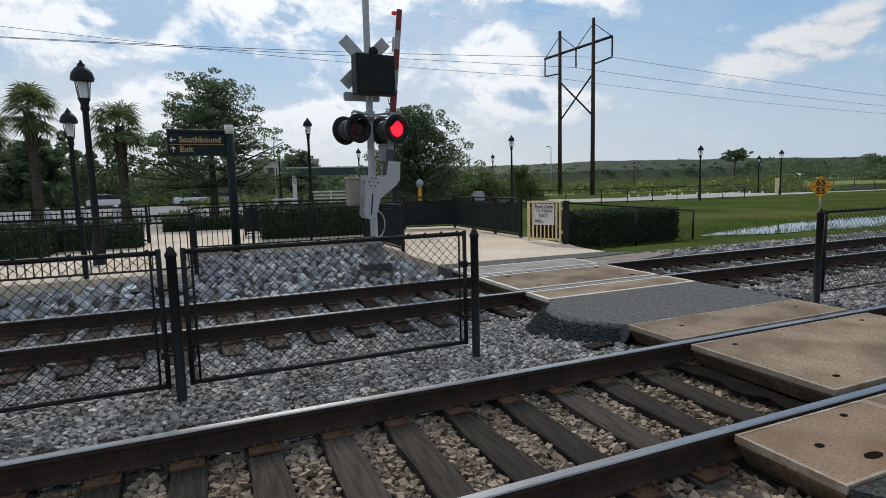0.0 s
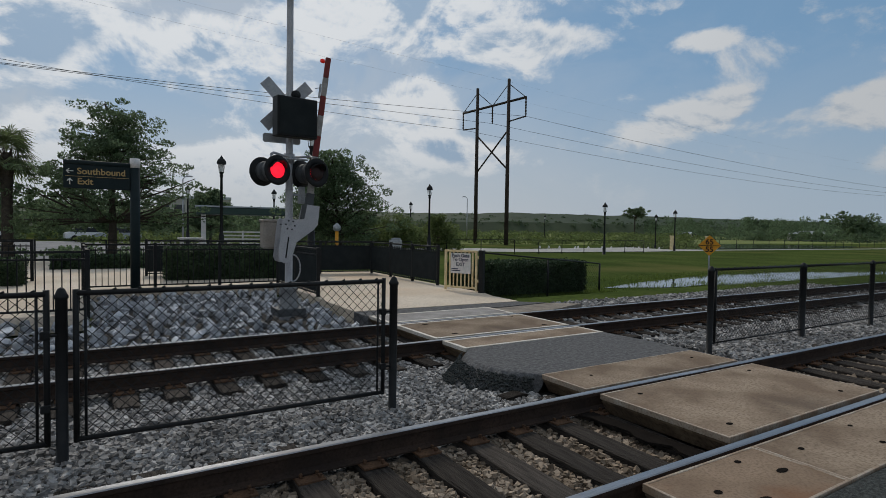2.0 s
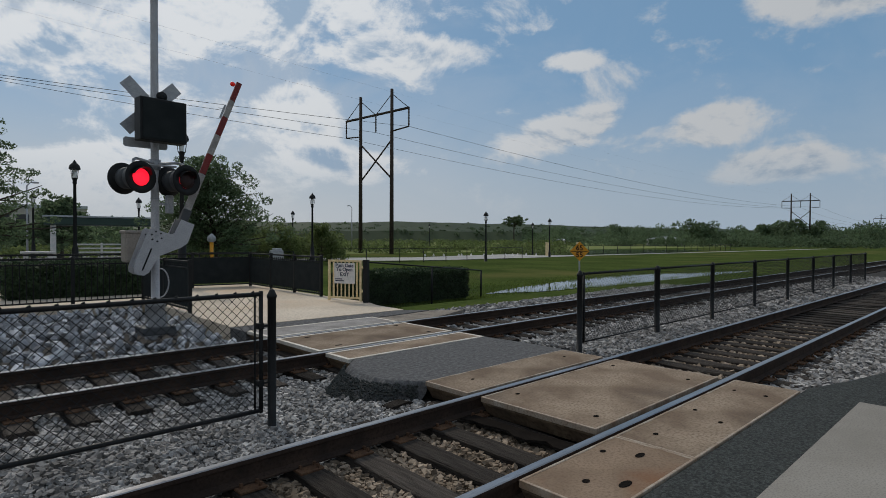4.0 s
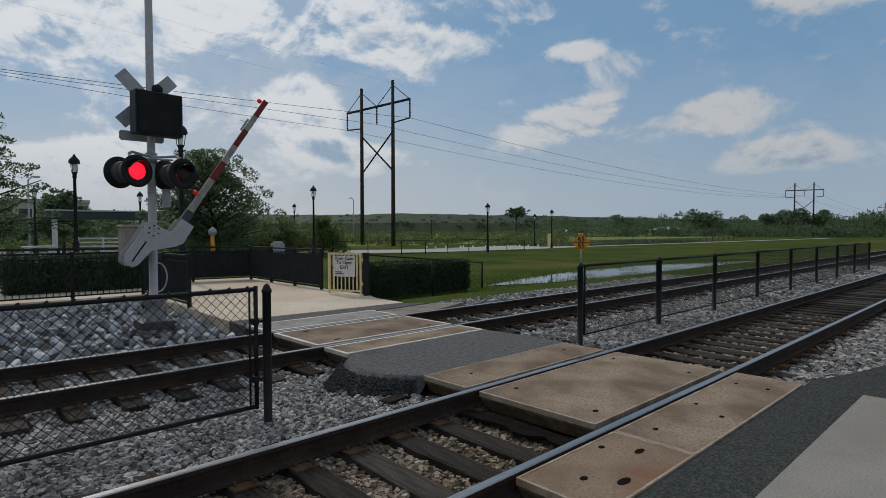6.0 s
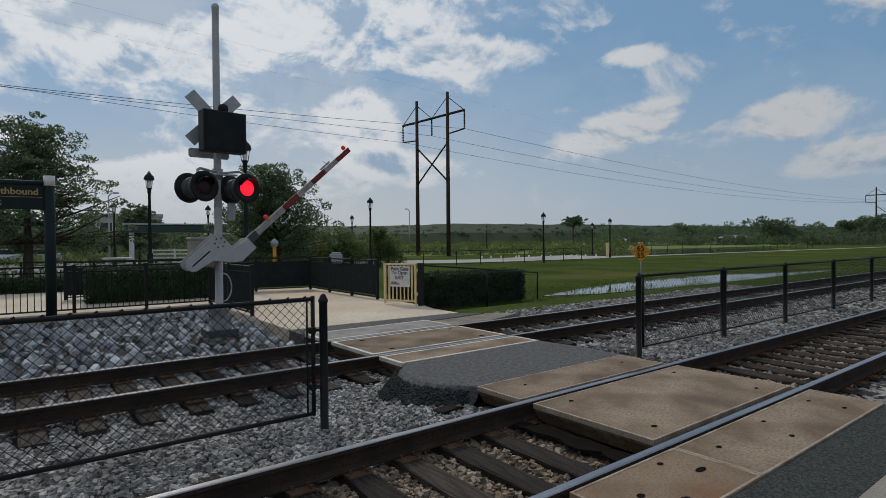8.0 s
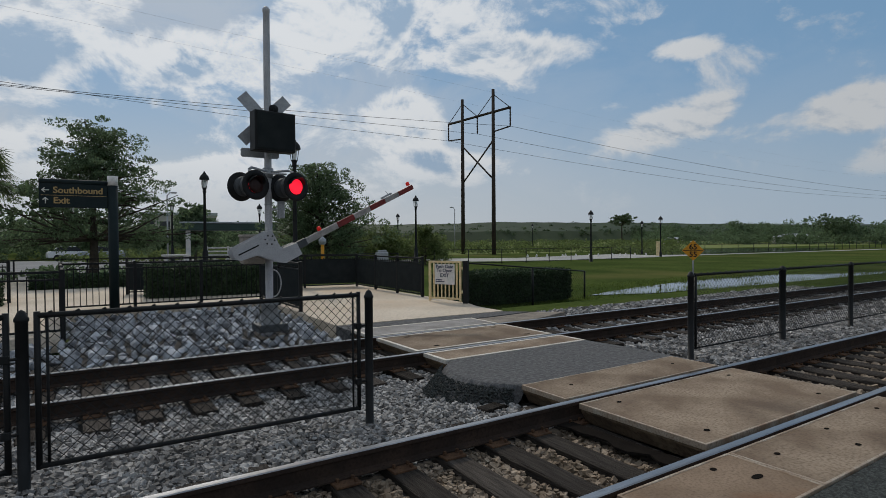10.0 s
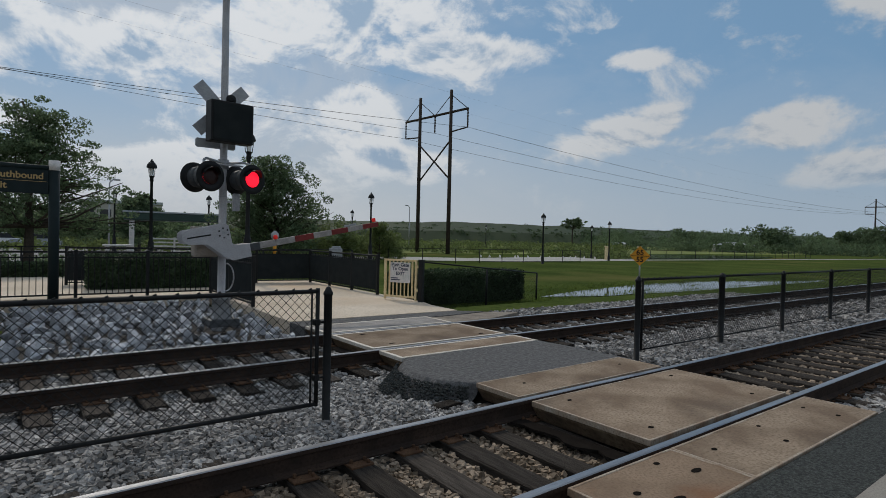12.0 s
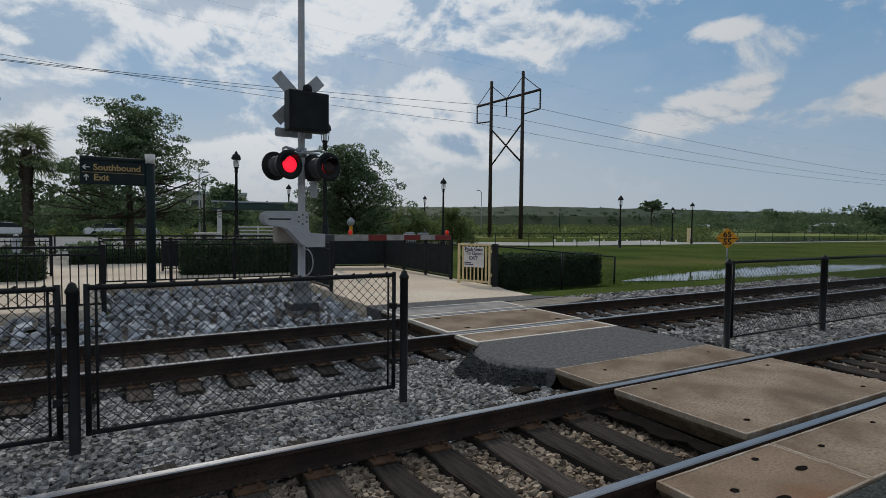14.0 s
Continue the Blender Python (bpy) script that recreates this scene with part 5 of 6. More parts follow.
tree(0.7, 30.1, -0.3, 8.3, 8.6, "dark oak tree with a wide open crown", 5, 0.062, 84, 0.24, 0.42, None, 0.08, True, 0.62, 130)
tree(12.9, 32.7, -0.3, 7.0, 7.6, "dark rounded oak tree with dense crown", 8, 0.07, 100, 0.18, 0.7, puff=0.75, limbs=110)
tree(20.5, 40.0, -0.3, 2.9, 4.6, "small light green roadside tree", 9, 0.07, 40, 0.2, 0.8, SHRUB, puff=0.8)
tree(22.8, 37.5, -0.3, 3.0, 3.6, "small light green roadside tree", 10, 0.07, 40, 0.2, 0.8, SHRUB, puff=0.8)
tree(17.2, 38.5, -0.3, 2.7, 4.4, "small light green roadside tree", 14, 0.07, 40, 0.2, 0.8, SHRUB, puff=0.8)
tree(8.5, 52.0, -0.3, 5.2, 5.0, "small thin tree beside the parking lot", 11, 0.12, 60, 0.3, 0.7)
tree(-9.5, 42.0, -0.3, 5.5, 5.0, "dark tree beside the parking lot", 12, 0.14, 90, 0.25, 0.7)
tree(170.5, 139.5, -0.3, 11.0, 12.0, "tall lone pine tree on the meadow", 13, 0.32, 26, 0.62, 0.4, puff=0.55, limbs=40)


def palm(x, y, z, height, label, seed):
    rng = np.random.default_rng(seed)
    t = thing("palm_tree", pose(x, y, z), label, "palm tree", "palm trees")
    bm = bmesh.new()
    prof = []
    n = 30
    for k in range(n + 1):
        u = k / n
        r = 0.17 + 0.05 * (1 - u) + (0.06 * math.exp(-((u - 0.85) / 0.14) ** 2)) + (0.015 if k % 2 else -0.01)
        prof.append((r, u * height))
    lathe(bm, prof, 12)
    part("trunk", bm, BARK, t)
    boots = bmesh.new()
    for k in range(40):
        a = rng.uniform(0, 6.283)
        h = height * rng.uniform(0.72, 1.0)
        p = Vector((0.2 * math.cos(a), 0.2 * math.sin(a), h))
        tube(boots, p, p + Vector((0.16 * math.cos(a), 0.16 * math.sin(a), 0.22)), 0.035, 0.02, 4)
    part("leaf_boots", boots, BARK, t)
    verts, faces = [], []
    for k in range(46):
        a = rng.uniform(0, 6.283)
        el = rng.uniform(-0.9, 1.4)
        out = Vector((math.cos(a) * math.cos(el), math.sin(a) * math.cos(el), math.sin(el)))
        stem = rng.uniform(0.45, 0.95)
        p0 = Vector((0, 0, height + 0.05))
        hub = p0 + out * stem - Vector((0, 0, 0.10 * stem))
        side = out.cross(Vector((0, 0, 1)))
        side = side.normalized() if side.length > 0.05 else Vector((1, 0, 0))
        up = side.cross(out).normalized()
        b0 = len(verts)
        for s in (-0.012, 0.012):
            verts += [tuple(p0 + side * s), tuple(hub + side * s)]
        faces.append((b0, b0 + 1, b0 + 3, b0 + 2))
        for j in range(19):
            f = radians(-110 + 220 * j / 18)
            dirn = (out * math.cos(f) + side * math.sin(f) + up * 0.12 * math.cos(f * 2)).normalized()
            L = rng.uniform(0.55, 0.9)
            mid = hub + dirn * L * 0.55
            tip = hub + dirn * L * 1.1 - Vector((0, 0, 0.38 * L))
            w = dirn.cross(up).normalized() * 0.03
            b = len(verts)
            verts += [tuple(hub), tuple(mid + w), tuple(tip), tuple(mid - w)]
            faces.append((b, b + 1, b + 2, b + 3))
    soup("fronds", verts, faces, PALMLEAF, t)


PALMLEAF = foliage("palm_frond", (0.15, 0.19, 0.085), (0.105, 0.14, 0.06), through=0.5)
palm(-6.35, 29.4, -0.3, 5.3, "cabbage palm with a shaggy round crown", 21)
palm(-3.1, 29.95, -0.3, 4.8, "cabbage palm with a shaggy round crown", 22)
palm(-8.6, 31.5, -0.3, 4.6, "cabbage palm with a shaggy round crown", 23)


def woods(name, label, spots, leaf, count, mat, seed, squash=0.8):
    """Far trees and scrub: many leaf clumps over a stretch of ground."""
    rng = np.random.default_rng(seed)
    verts, faces = tuft(rng, [s[:3] for s in spots], [s[3] for s in spots], count, leaf, squash)
    o = soup(name, verts, faces, mat)
    tagged(o, label, "woods", kind="stuff")


def build_woods():
    rng = np.random.default_rng(77)
    FAR = foliage("far_forest_leaf", (0.085, 0.125, 0.06), (0.06, 0.095, 0.045), 0.05, 0.3, 0.4)
    # the ridge of forest on the horizon, and its dark mass
    bm = bmesh.new()
    last = None
    for k in range(161):
        a = radians(-75 + 175 * k / 160)
        d = 430
        hgt = 14.2 + 1.8 * noise.noise((k * 0.11, 0, 0)) + 0.8 * noise.noise((k * 0.6, 3, 0))
        if a > radians(48):
            hgt *= 1 - 0.42 * min(1, (a - radians(48)) / radians(25))
        if a < radians(10):
            hgt *= 0.9
        x, y = d * math.sin(a), d * math.cos(a)
        row = [bm.verts.new((x * 0.9, y * 0.9, -0.4)), bm.verts.new((x * 0.93, y * 0.93, hgt * 0.5)), bm.verts.new((x * 1.12, y * 1.12, hgt * 1.1)), bm.verts.new((x * 1.12, y * 1.12, -0.4))]
        if last:
            for j in range(3):
                bm.faces.new((last[j], row[j], row[j + 1], last[j + 1]))
        last = row
    tagged(part("forest_ridge", bm, FAR), "dark green forest ridge on the horizon", "forest", kind="structure")
    spots = []
    for k in range(900):
        a = radians(rng.uniform(-70, 98))
        d = rng.uniform(392, 470)
        h = 6.0 + 8.0 * (d - 392) / 78
        if a > radians(48):
            h *= 1 - 0.42 * min(1, (a - radians(48)) / radians(25))
        spots.append((d * math.sin(a), d * math.cos(a), h * rng.uniform(0.85, 1.0), rng.uniform(1.6, 3.2)))
    woods("far_trees", "far dark green trees along the horizon", spots, 0.8, 34, FAR, 31)
    # middle woods towards the right and round the houses
    spots = []
    for k in range(420):
        a = radians(rng.uniform(52, 92))
        d = rng.uniform(180, 300)
        h = rng.uniform(2.0, 6.4) if d > 205 else rng.uniform(0.6, 2.4)
        r = rng.uniform(1.4, 3.0)
        for j in range(3):
            spots.append((d * math.sin(a) + rng.normal(), d * math.cos(a) + rng.normal(), h * (1 - 0.32 * j), r * (0.8 + 0.15 * j)))
    woods("middle_trees", "mid-green trees beyond the lawn", spots, 0.32, 70, LEAF, 32)
    spots = []
    for k in range(520):
        a = radians(rng.uniform(-1, 56))
        d = rng.uniform(75, 170)
        if a < radians(28):
            d = rng.uniform(62, 120)
        spots.append((d * math.sin(a), d * math.cos(a), rng.uniform(-0.2, 0.35) + (1.0 * rng.random() if d > 120 else 0), rng.uniform(1.2, 2.6)))
    woods("scrub", "scrub and tall grass beyond the path", spots, 0.22, 90, SHRUB, 33, 0.3)
    spots = []
    for k in range(150):
        a = radians(rng.uniform(17, 33))
        d = rng.uniform(46, 60)
        spots.append((d * math.sin(a), d * math.cos(a), rng.uniform(-0.1, 1.5), rng.uniform(0.7, 1.3)))
    woods("roadside_shrubs", "yellow-green shrubs behind the walkway", spots, 0.13, 150, SHRUB, 34, 0.8)
    # trees behind the parking lot
    spots = []
    for k in range(240):
        a = radians(rng.uniform(-40, 14))
        d = rng.uniform(85, 120)
        h = rng.uniform(1.5, 5.5) * (1.0 if a < radians(2) else 0.75)
        for j in range(3):
            spots.append((d * math.sin(a) + rng.normal() * 0.6, d * math.cos(a), h * (1 - 0.33 * j), rng.uniform(1.0, 2.2)))
    for k in range(34):
        a = radians(rng.uniform(-30, 2))
        d = rng.uniform(80, 95)
        top = rng.uniform(6.0, 9.2)
        for j in range(4):
            spots.append((d * math.sin(a) + rng.normal() * 0.5, d * math.cos(a), top - 1.3 * j, 0.7 + 0.35 * j))
    woods("parking_lot_trees", "dark green trees behind the parking lot", spots, 0.3, 80, LEAF, 35)
    spots = []
    for k in range(160):
        a = radians(rng.uniform(-22, 14))
        d = rng.uniform(34, 42) if rng.random() < 0.3 else rng.uniform(77, 84)
        spots.append((d * math.sin(a), d * math.cos(a), rng.uniform(-0.3, 0.0 if d < 50 else 1.1), rng.uniform(0.4, 0.7)))
    woods("parking_lot_shrubs", "low shrubs round the parking lot", spots, 0.12, 120, LEAF, 36, 0.7)
    # dark round trees standing out on the right
    for cx, cy, w, h in ((186, 74, 11, 8.6), (221, 60, 12, 9.2), (226, 52, 10, 8.6), (214, 63, 8, 7.8), (205, 112, 12, 8.0), (232, 35, 14, 8.0)):
        spots = [(cx + rng.normal() * w * 0.22, cy + rng.normal() * w * 0.22, h * rng.uniform(0.25, 0.82), w * 0.2) for _ in range(26)]
        rr = np.random.default_rng(int(cx))
        verts, faces = tuft(rr, [s[:3] for s in spots], [s[3] for s in spots], 110, 0.42, 0.8)
        t = thing("tree", pose(0, 0, 0), "dark rounded tree standing above the far woods", "tree", "trees")
        soup("crown", verts, faces, LEAF, t)
        bm = bmesh.new()
        tube(bm, (cx, cy, -0.4), (cx, cy, h * 0.5), 0.35, 0.2, 8)
        part("trunk", bm, BARK, t)


build_woods()


# ---- far buildings, cars and small fittings ----
ROOF = material("pale_metal_roof", (0.42, 0.45, 0.47), 0.6, second=(0.36, 0.39, 0.41), scale=0.5, fine=5.0, bump=0.1)
WALLP = material("pale_wall", (0.48, 0.46, 0.43), 0.85, second=(0.42, 0.40, 0.37), scale=0.6, fine=6.0, bump=0.1)
DARKGLASS = material("dark_window_glass", (0.03, 0.035, 0.04), 0.1, second=(0.035, 0.04, 0.045), bump=0.0)


def house(x, y, w, d, wall_h, roof_h, turn, label):
    t = thing("house", pose(x, y, -0.35, 0, 0, turn), label, "house")
    bm = bmesh.new()
    box(bm, -w / 2, w / 2, -d / 2, d / 2, 0, wall_h)
    part("wall", bm, WALLP, t)
    bm = bmesh.new()
    e = 0.6
    lo = [bm.verts.new(v) for v in ((-w / 2 - e, -d / 2 - e, wall_h), (w / 2 + e, -d / 2 - e, wall_h), (w / 2 + e, d / 2 + e, wall_h), (-w / 2 - e, d / 2 + e, wall_h))]
    hi = [bm.verts.new(v) for v in ((-w / 2 + d / 2, 0, wall_h + roof_h), (w / 2 - d / 2, 0, wall_h + roof_h))]
    for f in ((lo[0], lo[1], hi[1], hi[0]), (lo[2], lo[3], hi[0], hi[1]), (lo[1], lo[2], hi[1]), (lo[3], lo[0], hi[0]), (lo[3], lo[2], lo[1], lo[0])):
        bm.faces.new(f)
    part("roof", bm, ROOF, t)
    for k in range(4):
        bm = bmesh.new()
        cx = -w / 2 + w * (k + 0.5) / 4
        box(bm, cx - 0.6, cx + 0.6, -d / 2 - 0.04, -d / 2 + 0.02, 0.9, 2.1)
        part("window", bm, DARKGLASS, t)


house(190.5, 88.5, 12.0, 8.0, 2.2, 1.0, -62, "long low house with a pale metal roof")
house(175.0, 122.0, 8.0, 4.0, 1.7, 0.6, -50, "small pale house beyond the meadow")


def far_building():
    t = thing("office_building", pose(28, 150, -0.4, 0, 0, -10), "long grey flat-roofed building far behind trees", "building")
    bm = bmesh.new()
    box(bm, -15, 1, -6, 6, 0, 8.2)
    part("wall", bm, WALLP, t)
    bm = bmesh.new()
    box(bm, -15.3, 1.3, -6.3, 6.3, 8.2, 8.9, 0.05)
    part("roof", bm, ROOF, t)
    for j in range(2):
        for k in range(5):
            bm = bmesh.new()
            x = -13.5 + k * 3.3
            box(bm, x - 1.1, x + 1.1, -6.06, -5.95, 1.6 + 3.4 * j, 3.4 + 3.4 * j)
            part("window", bm, DARKGLASS, t)


far_building()


def shelter():
    t = thing("platform_shelter", pose(9.6, 44.2, -0.35, 0, 0, -8), "long open shelter with a dark green flat roof", "shelter")
    bm = bmesh.new()
    box(bm, -3.3, 3.3, -1.4, 1.4, 2.75, 3.25, 0.04)
    part("roof", bm, GREENROOF, t)
    bm = bmesh.new()
    box(bm, -3.36, 3.36, -1.46, 1.46, 3.25, 3.36, 0.02)
    part("roof_edge", bm, ROOF, t, "pale roof edge")
    for x in (-2.8,):
        bm = bmesh.new()
        box(bm, x - 0.16, x + 0.16, -1.2, -0.9, 0, 2.75, 0.02)
        part("column", bm, WHITE, t, "white column")


GREENROOF = material("dark_green_metal", (0.03, 0.06, 0.05), 0.5, second=(0.04, 0.07, 0.06), scale=1.0, fine=12.0, bump=0.05)
shelter()


def white_railing():
    t = thing("white_railing", pose(8.9, 41.2, -0.3, 0, 0, -12), "white horizontal rail fence near the shelter", "railing")
    for z in (0.95, 1.2, 1.45):
        bm = bmesh.new()
        box(bm, -1.4, 1.4, -0.03, 0.03, z - 0.05, z + 0.05, 0.01)
        part("rail", bm, WHITE, t)
    for x in (-1.35, 0, 1.35):
        bm = bmesh.new()
        box(bm, x - 0.06, x + 0.06, -0.06, 0.06, 0, 1.55, 0.01)
        part("post", bm, WHITE, t)


white_railing()


def small_fittings():
    t = thing("pole_marker", pose(10.87, 28.14, -0.33), "amber pole with a round grey cap lamp", "marker")
    bm = bmesh.new()
    tube(bm, (0, 0, 0), (0, 0, 1.72), 0.09, n=10)
    part("pole", bm, YELLOW, t)
    bm = bmesh.new()
    lathe(bm, [(0.12, 1.72), (0.2, 1.8), (0.2, 1.98), (0.1, 2.08), (0.06, 2.12), (0.001, 2.15)], 12)
    part("cap", bm, GALV, t)
    t = thing("utility_box", pose(13.7, 26.9, -0.33, 0, 0, -20), "grey metal utility cabinet", "utility box")
    bm = bmesh.new()
    box(bm, -0.32, 0.32, -0.3, 0.3, 0, 1.3, 0.03)
    box(bm, -0.2, 0.25, -0.2, 0.2, 1.3, 1.4, 0.02)
    part("cabinet", bm, GALV, t)
    bm = bmesh.new()
    box(bm, -0.28, 0.28, -0.312, -0.3, 0.1, 1.2, 0.004)
    part("door", bm, GALV, t)
    for bx, by in ((-4.85, 23.6), (-3.83, 23.8), (-2.79, 23.95)):
        t = thing("bollard", pose(bx, by, -0.03), "pale grey round bollard in the plaza paving", "bollard", "bollards")
        bm = bmesh.new()
        lathe(bm, [(0.1, 0), (0.1, 0.95), (0.08, 1.03), (0.04, 1.07), (0.001, 1.08)], 12)
        part("body", bm, GALV, t)
    t = thing("bench", pose(4.7, 34.8, -0.33), "pale bench beside the parking lot", "bench")
    bm = bmesh.new()
    box(bm, -0.7, 0.7, -0.25, 0.25, 1.1, 1.2, 0.02)
    part("seat", bm, WHITE, t)
    for x in (-0.5, 0.5):
        bm = bmesh.new()
        box(bm, x - 0.08, x + 0.08, -0.2, 0.2, 0, 1.1, 0.01)
        part("leg", bm, WHITE, t)
    for bx, by in ((54.2, 39.3), (59.0, 38.2)):
        t = thing("gate_pillar", pose(bx, by, -0.34), "short cream pillar by the path", "pillar", "cream pillars")
        bm = bmesh.new()
        box(bm, -0.16, 0.16, -0.16, 0.16, 0, 1.5, 0.02)
        box(bm, -0.2, 0.2, -0.2, 0.2, 1.5, 1.6, 0.02)
        part("shaft", bm, CREAM, t)
    rng = random.Random(5)
    for k in range(13):
        u = k / 12
        t = thing("marker_stone", pose(41.5 + 13 * u, 46.5 - 5.5 * u + rng.uniform(-0.6, 0.6), -0.33, 0, 0, rng.uniform(0, 90)), "small white marker stone by the path", "marker stone", "white marker stones")
        bm = bmesh.new()
        lathe(bm, [(0.12, 0), (0.11, 0.1), (0.07, 0.22), (0.03, 0.27), (0.001, 0.28)], 7)
        part("stone", bm, WHITE, t)


small_fittings()


def car(x, y, turn, paint, label):
    t = thing("car", pose(x, y, -0.32, 0, 0, turn), label, "car", "parked cars")
    bm = bmesh.new()
    oriented([(-2.2, 0.3), (2.15, 0.3), (2.2, 0.65), (2.0, 0.85), (1.1, 0.95), (-1.9, 1.0), (-2.2, 0.85)], -0.86, 0.86, bm=bm)
    bmesh.ops.bevel(bm, geom=bm.edges[:], offset=0.06, segments=2, affect="EDGES")
    part("body", bm, paint, t)
    bm = bmesh.new()
    lo = [(-1.75, 0.98), (1.0, 0.95), (0.35, 1.45), (-1.15, 1.5)]
    oriented(lo, -0.74, 0.74, bm=bm)
    part("cabin_glass", bm, DARKGLASS, t)
    bm = bmesh.new()
    oriented([(-1.15, 1.485), (0.35, 1.435), (0.3, 1.5), (-1.1, 1.55)], -0.7, 0.7, bm=bm)
    part("roof", bm, paint, t)
    for wx in (-1.35, 1.35):
        for wy in (-0.8, 0.8):
            bm = bmesh.new()
            lathe(bm, [(0.001, -0.1), (0.2, -0.1), (0.32, -0.09), (0.33, 0.0), (0.32, 0.09), (0.2, 0.1), (0.001, 0.1)], 14, (wx, wy, 0.33), axis="y")
            part("wheel", bm, BLACK, t)


CARWHITE = material("white_car_paint", (0.75, 0.76, 0.78), 0.2, second=(0.72, 0.73, 0.75), bump=0.0)
CARSILVER = material("silver_car_paint", (0.42, 0.46, 0.52), 0.25, 0.4, second=(0.40, 0.44, 0.5), bump=0.0)
car(-0.6, 72.0, 8, CARWHITE, "white parked car seen through the trees")
car(2.1, 70.0, 172, CARSILVER, "silver parked car seen through the trees")
car(-9.5, 74.0, 5, CARWHITE, "white parked car behind the palms")


# ---- grass and reeds ----
def blades(name, label, mat, spots, height, width, seed):
    """Thin upright blades, three to a tuft."""
    rng = np.random.default_rng(seed)
    verts, faces = [], []
    for x, y, z in spots:
        for j in range(3):
            a = rng.uniform(0, 6.283)
            h = height * rng.uniform(0.5, 1.3)
            lx, ly = rng.normal(0, 0.3 * h, 2)
            px, py = x + rng.normal(0, 0.05), y + rng.normal(0, 0.05)
            dx, dy = width * math.cos(a), width * math.sin(a)
            b = len(verts)
            verts += [(px - dx, py - dy, z), (px + dx, py + dy, z), (px + lx, py + ly, z + h)]
            faces.append((b, b + 1, b + 2))
    tagged(soup(name, verts, faces, mat), label, "grass", kind="stuff")


def build_grass():
    rng = np.random.default_rng(8)
    G1 = foliage("grass_blade", (0.13, 0.18, 0.04), (0.09, 0.13, 0.028), 0.6, 0.35, 0.5)
    spots = []
    for k in range(26000):
        x, y = rng.uniform(8.3, 34), 10.4 + abs(rng.normal(0, 3.2))
        if y > 17 or (8.5 < x < 13.5 and 12.8 < y < 14) or (14.2 < x < 40 and 11.9 < y < 14.9):
            continue
        spots.append((x, y, -0.345))
    blades("grass_tufts", "mown green grass on the lawn", G1, spots, 0.075, 0.008, 1)
    spots = []
    for k in range(1500):
        u = rng.uniform(0, 1)
        x = 14.2 + 26.8 * u
        y = (12.7 - 1.2 * min(1, u * 2)) + rng.normal(0, 0.22) if rng.random() < 0.5 else np.interp(x, [14.2, 17.7, 22.4, 29, 34.6, 41], [13.4, 14.3, 15.1, 15.3, 13.3, 11.8]) + rng.normal(0, 0.3)
        spots.append((x, float(y), -0.33))
    for cx, cy in ((19.1, 13.0), (20.8, 13.3), (23.8, 12.7), (28, 12.6), (31, 12.3), (34, 12.4), (26, 13.8)):
        for k in range(26):
            spots.append((cx + rng.normal(0, 0.7), cy + rng.normal(0, 0.14), -0.33))
    blades("pond_reeds", "reeds and rough grass round the shallow pond", G1, spots, 0.11, 0.010, 2)


build_grass()


# ---- loose stone ----
def stone_meshes(count, size, seed, mat, flat=0.7):
    """Angular stones, each the hull of a few corners."""
    out = []
    rng = np.random.default_rng(seed)
    for k in range(count):
        bm = bmesh.new()
        s = rng.uniform(0.75, 1.25, 3) * np.array([1, 1, flat])
        for p in rng.normal(size=(11, 3)):
            p = p / np.linalg.norm(p) * size * rng.uniform(0.85, 1.15) * s
            bm.verts.new(p.tolist())
        hull = bmesh.ops.convex_hull(bm, input=bm.verts[:])
        bmesh.ops.delete(bm, geom=[v for v in bm.verts if not v.link_faces], context="VERTS")
        me = bpy.data.meshes.new("rock")
        bm.to_mesh(me)
        bm.free()
        me.materials.append(mat)
        out.append(me)
    return out


def rock_bed_z(x, y):
    """The bank of rocks, highest round the mast."""
    lo = -0.30
    hi = -0.245
    u = min(1, max(0, (y - 9.1) / 1.6))
    return lo + (hi - lo) * u + 0.03 * noise.noise((x * 0.8, y * 0.8, 2))


def in_rocks(x, y):
    if y < 9.0 or y > 15.6:
        return False
    if x < -0.15:
        return y < 11.75
    if x > 4.25 + 0.08 * min(0, y - 12):
        return False
    return True


# Soil under the rocks, coloured dark to paint the shade in their gaps.
GAP_SHADE_SOIL = material("gap_shade_soil", (0.085, 0.08, 0.075), 0.95, second=(0.055, 0.052, 0.05), scale=3.0, fine=30.0, bump=0.5)


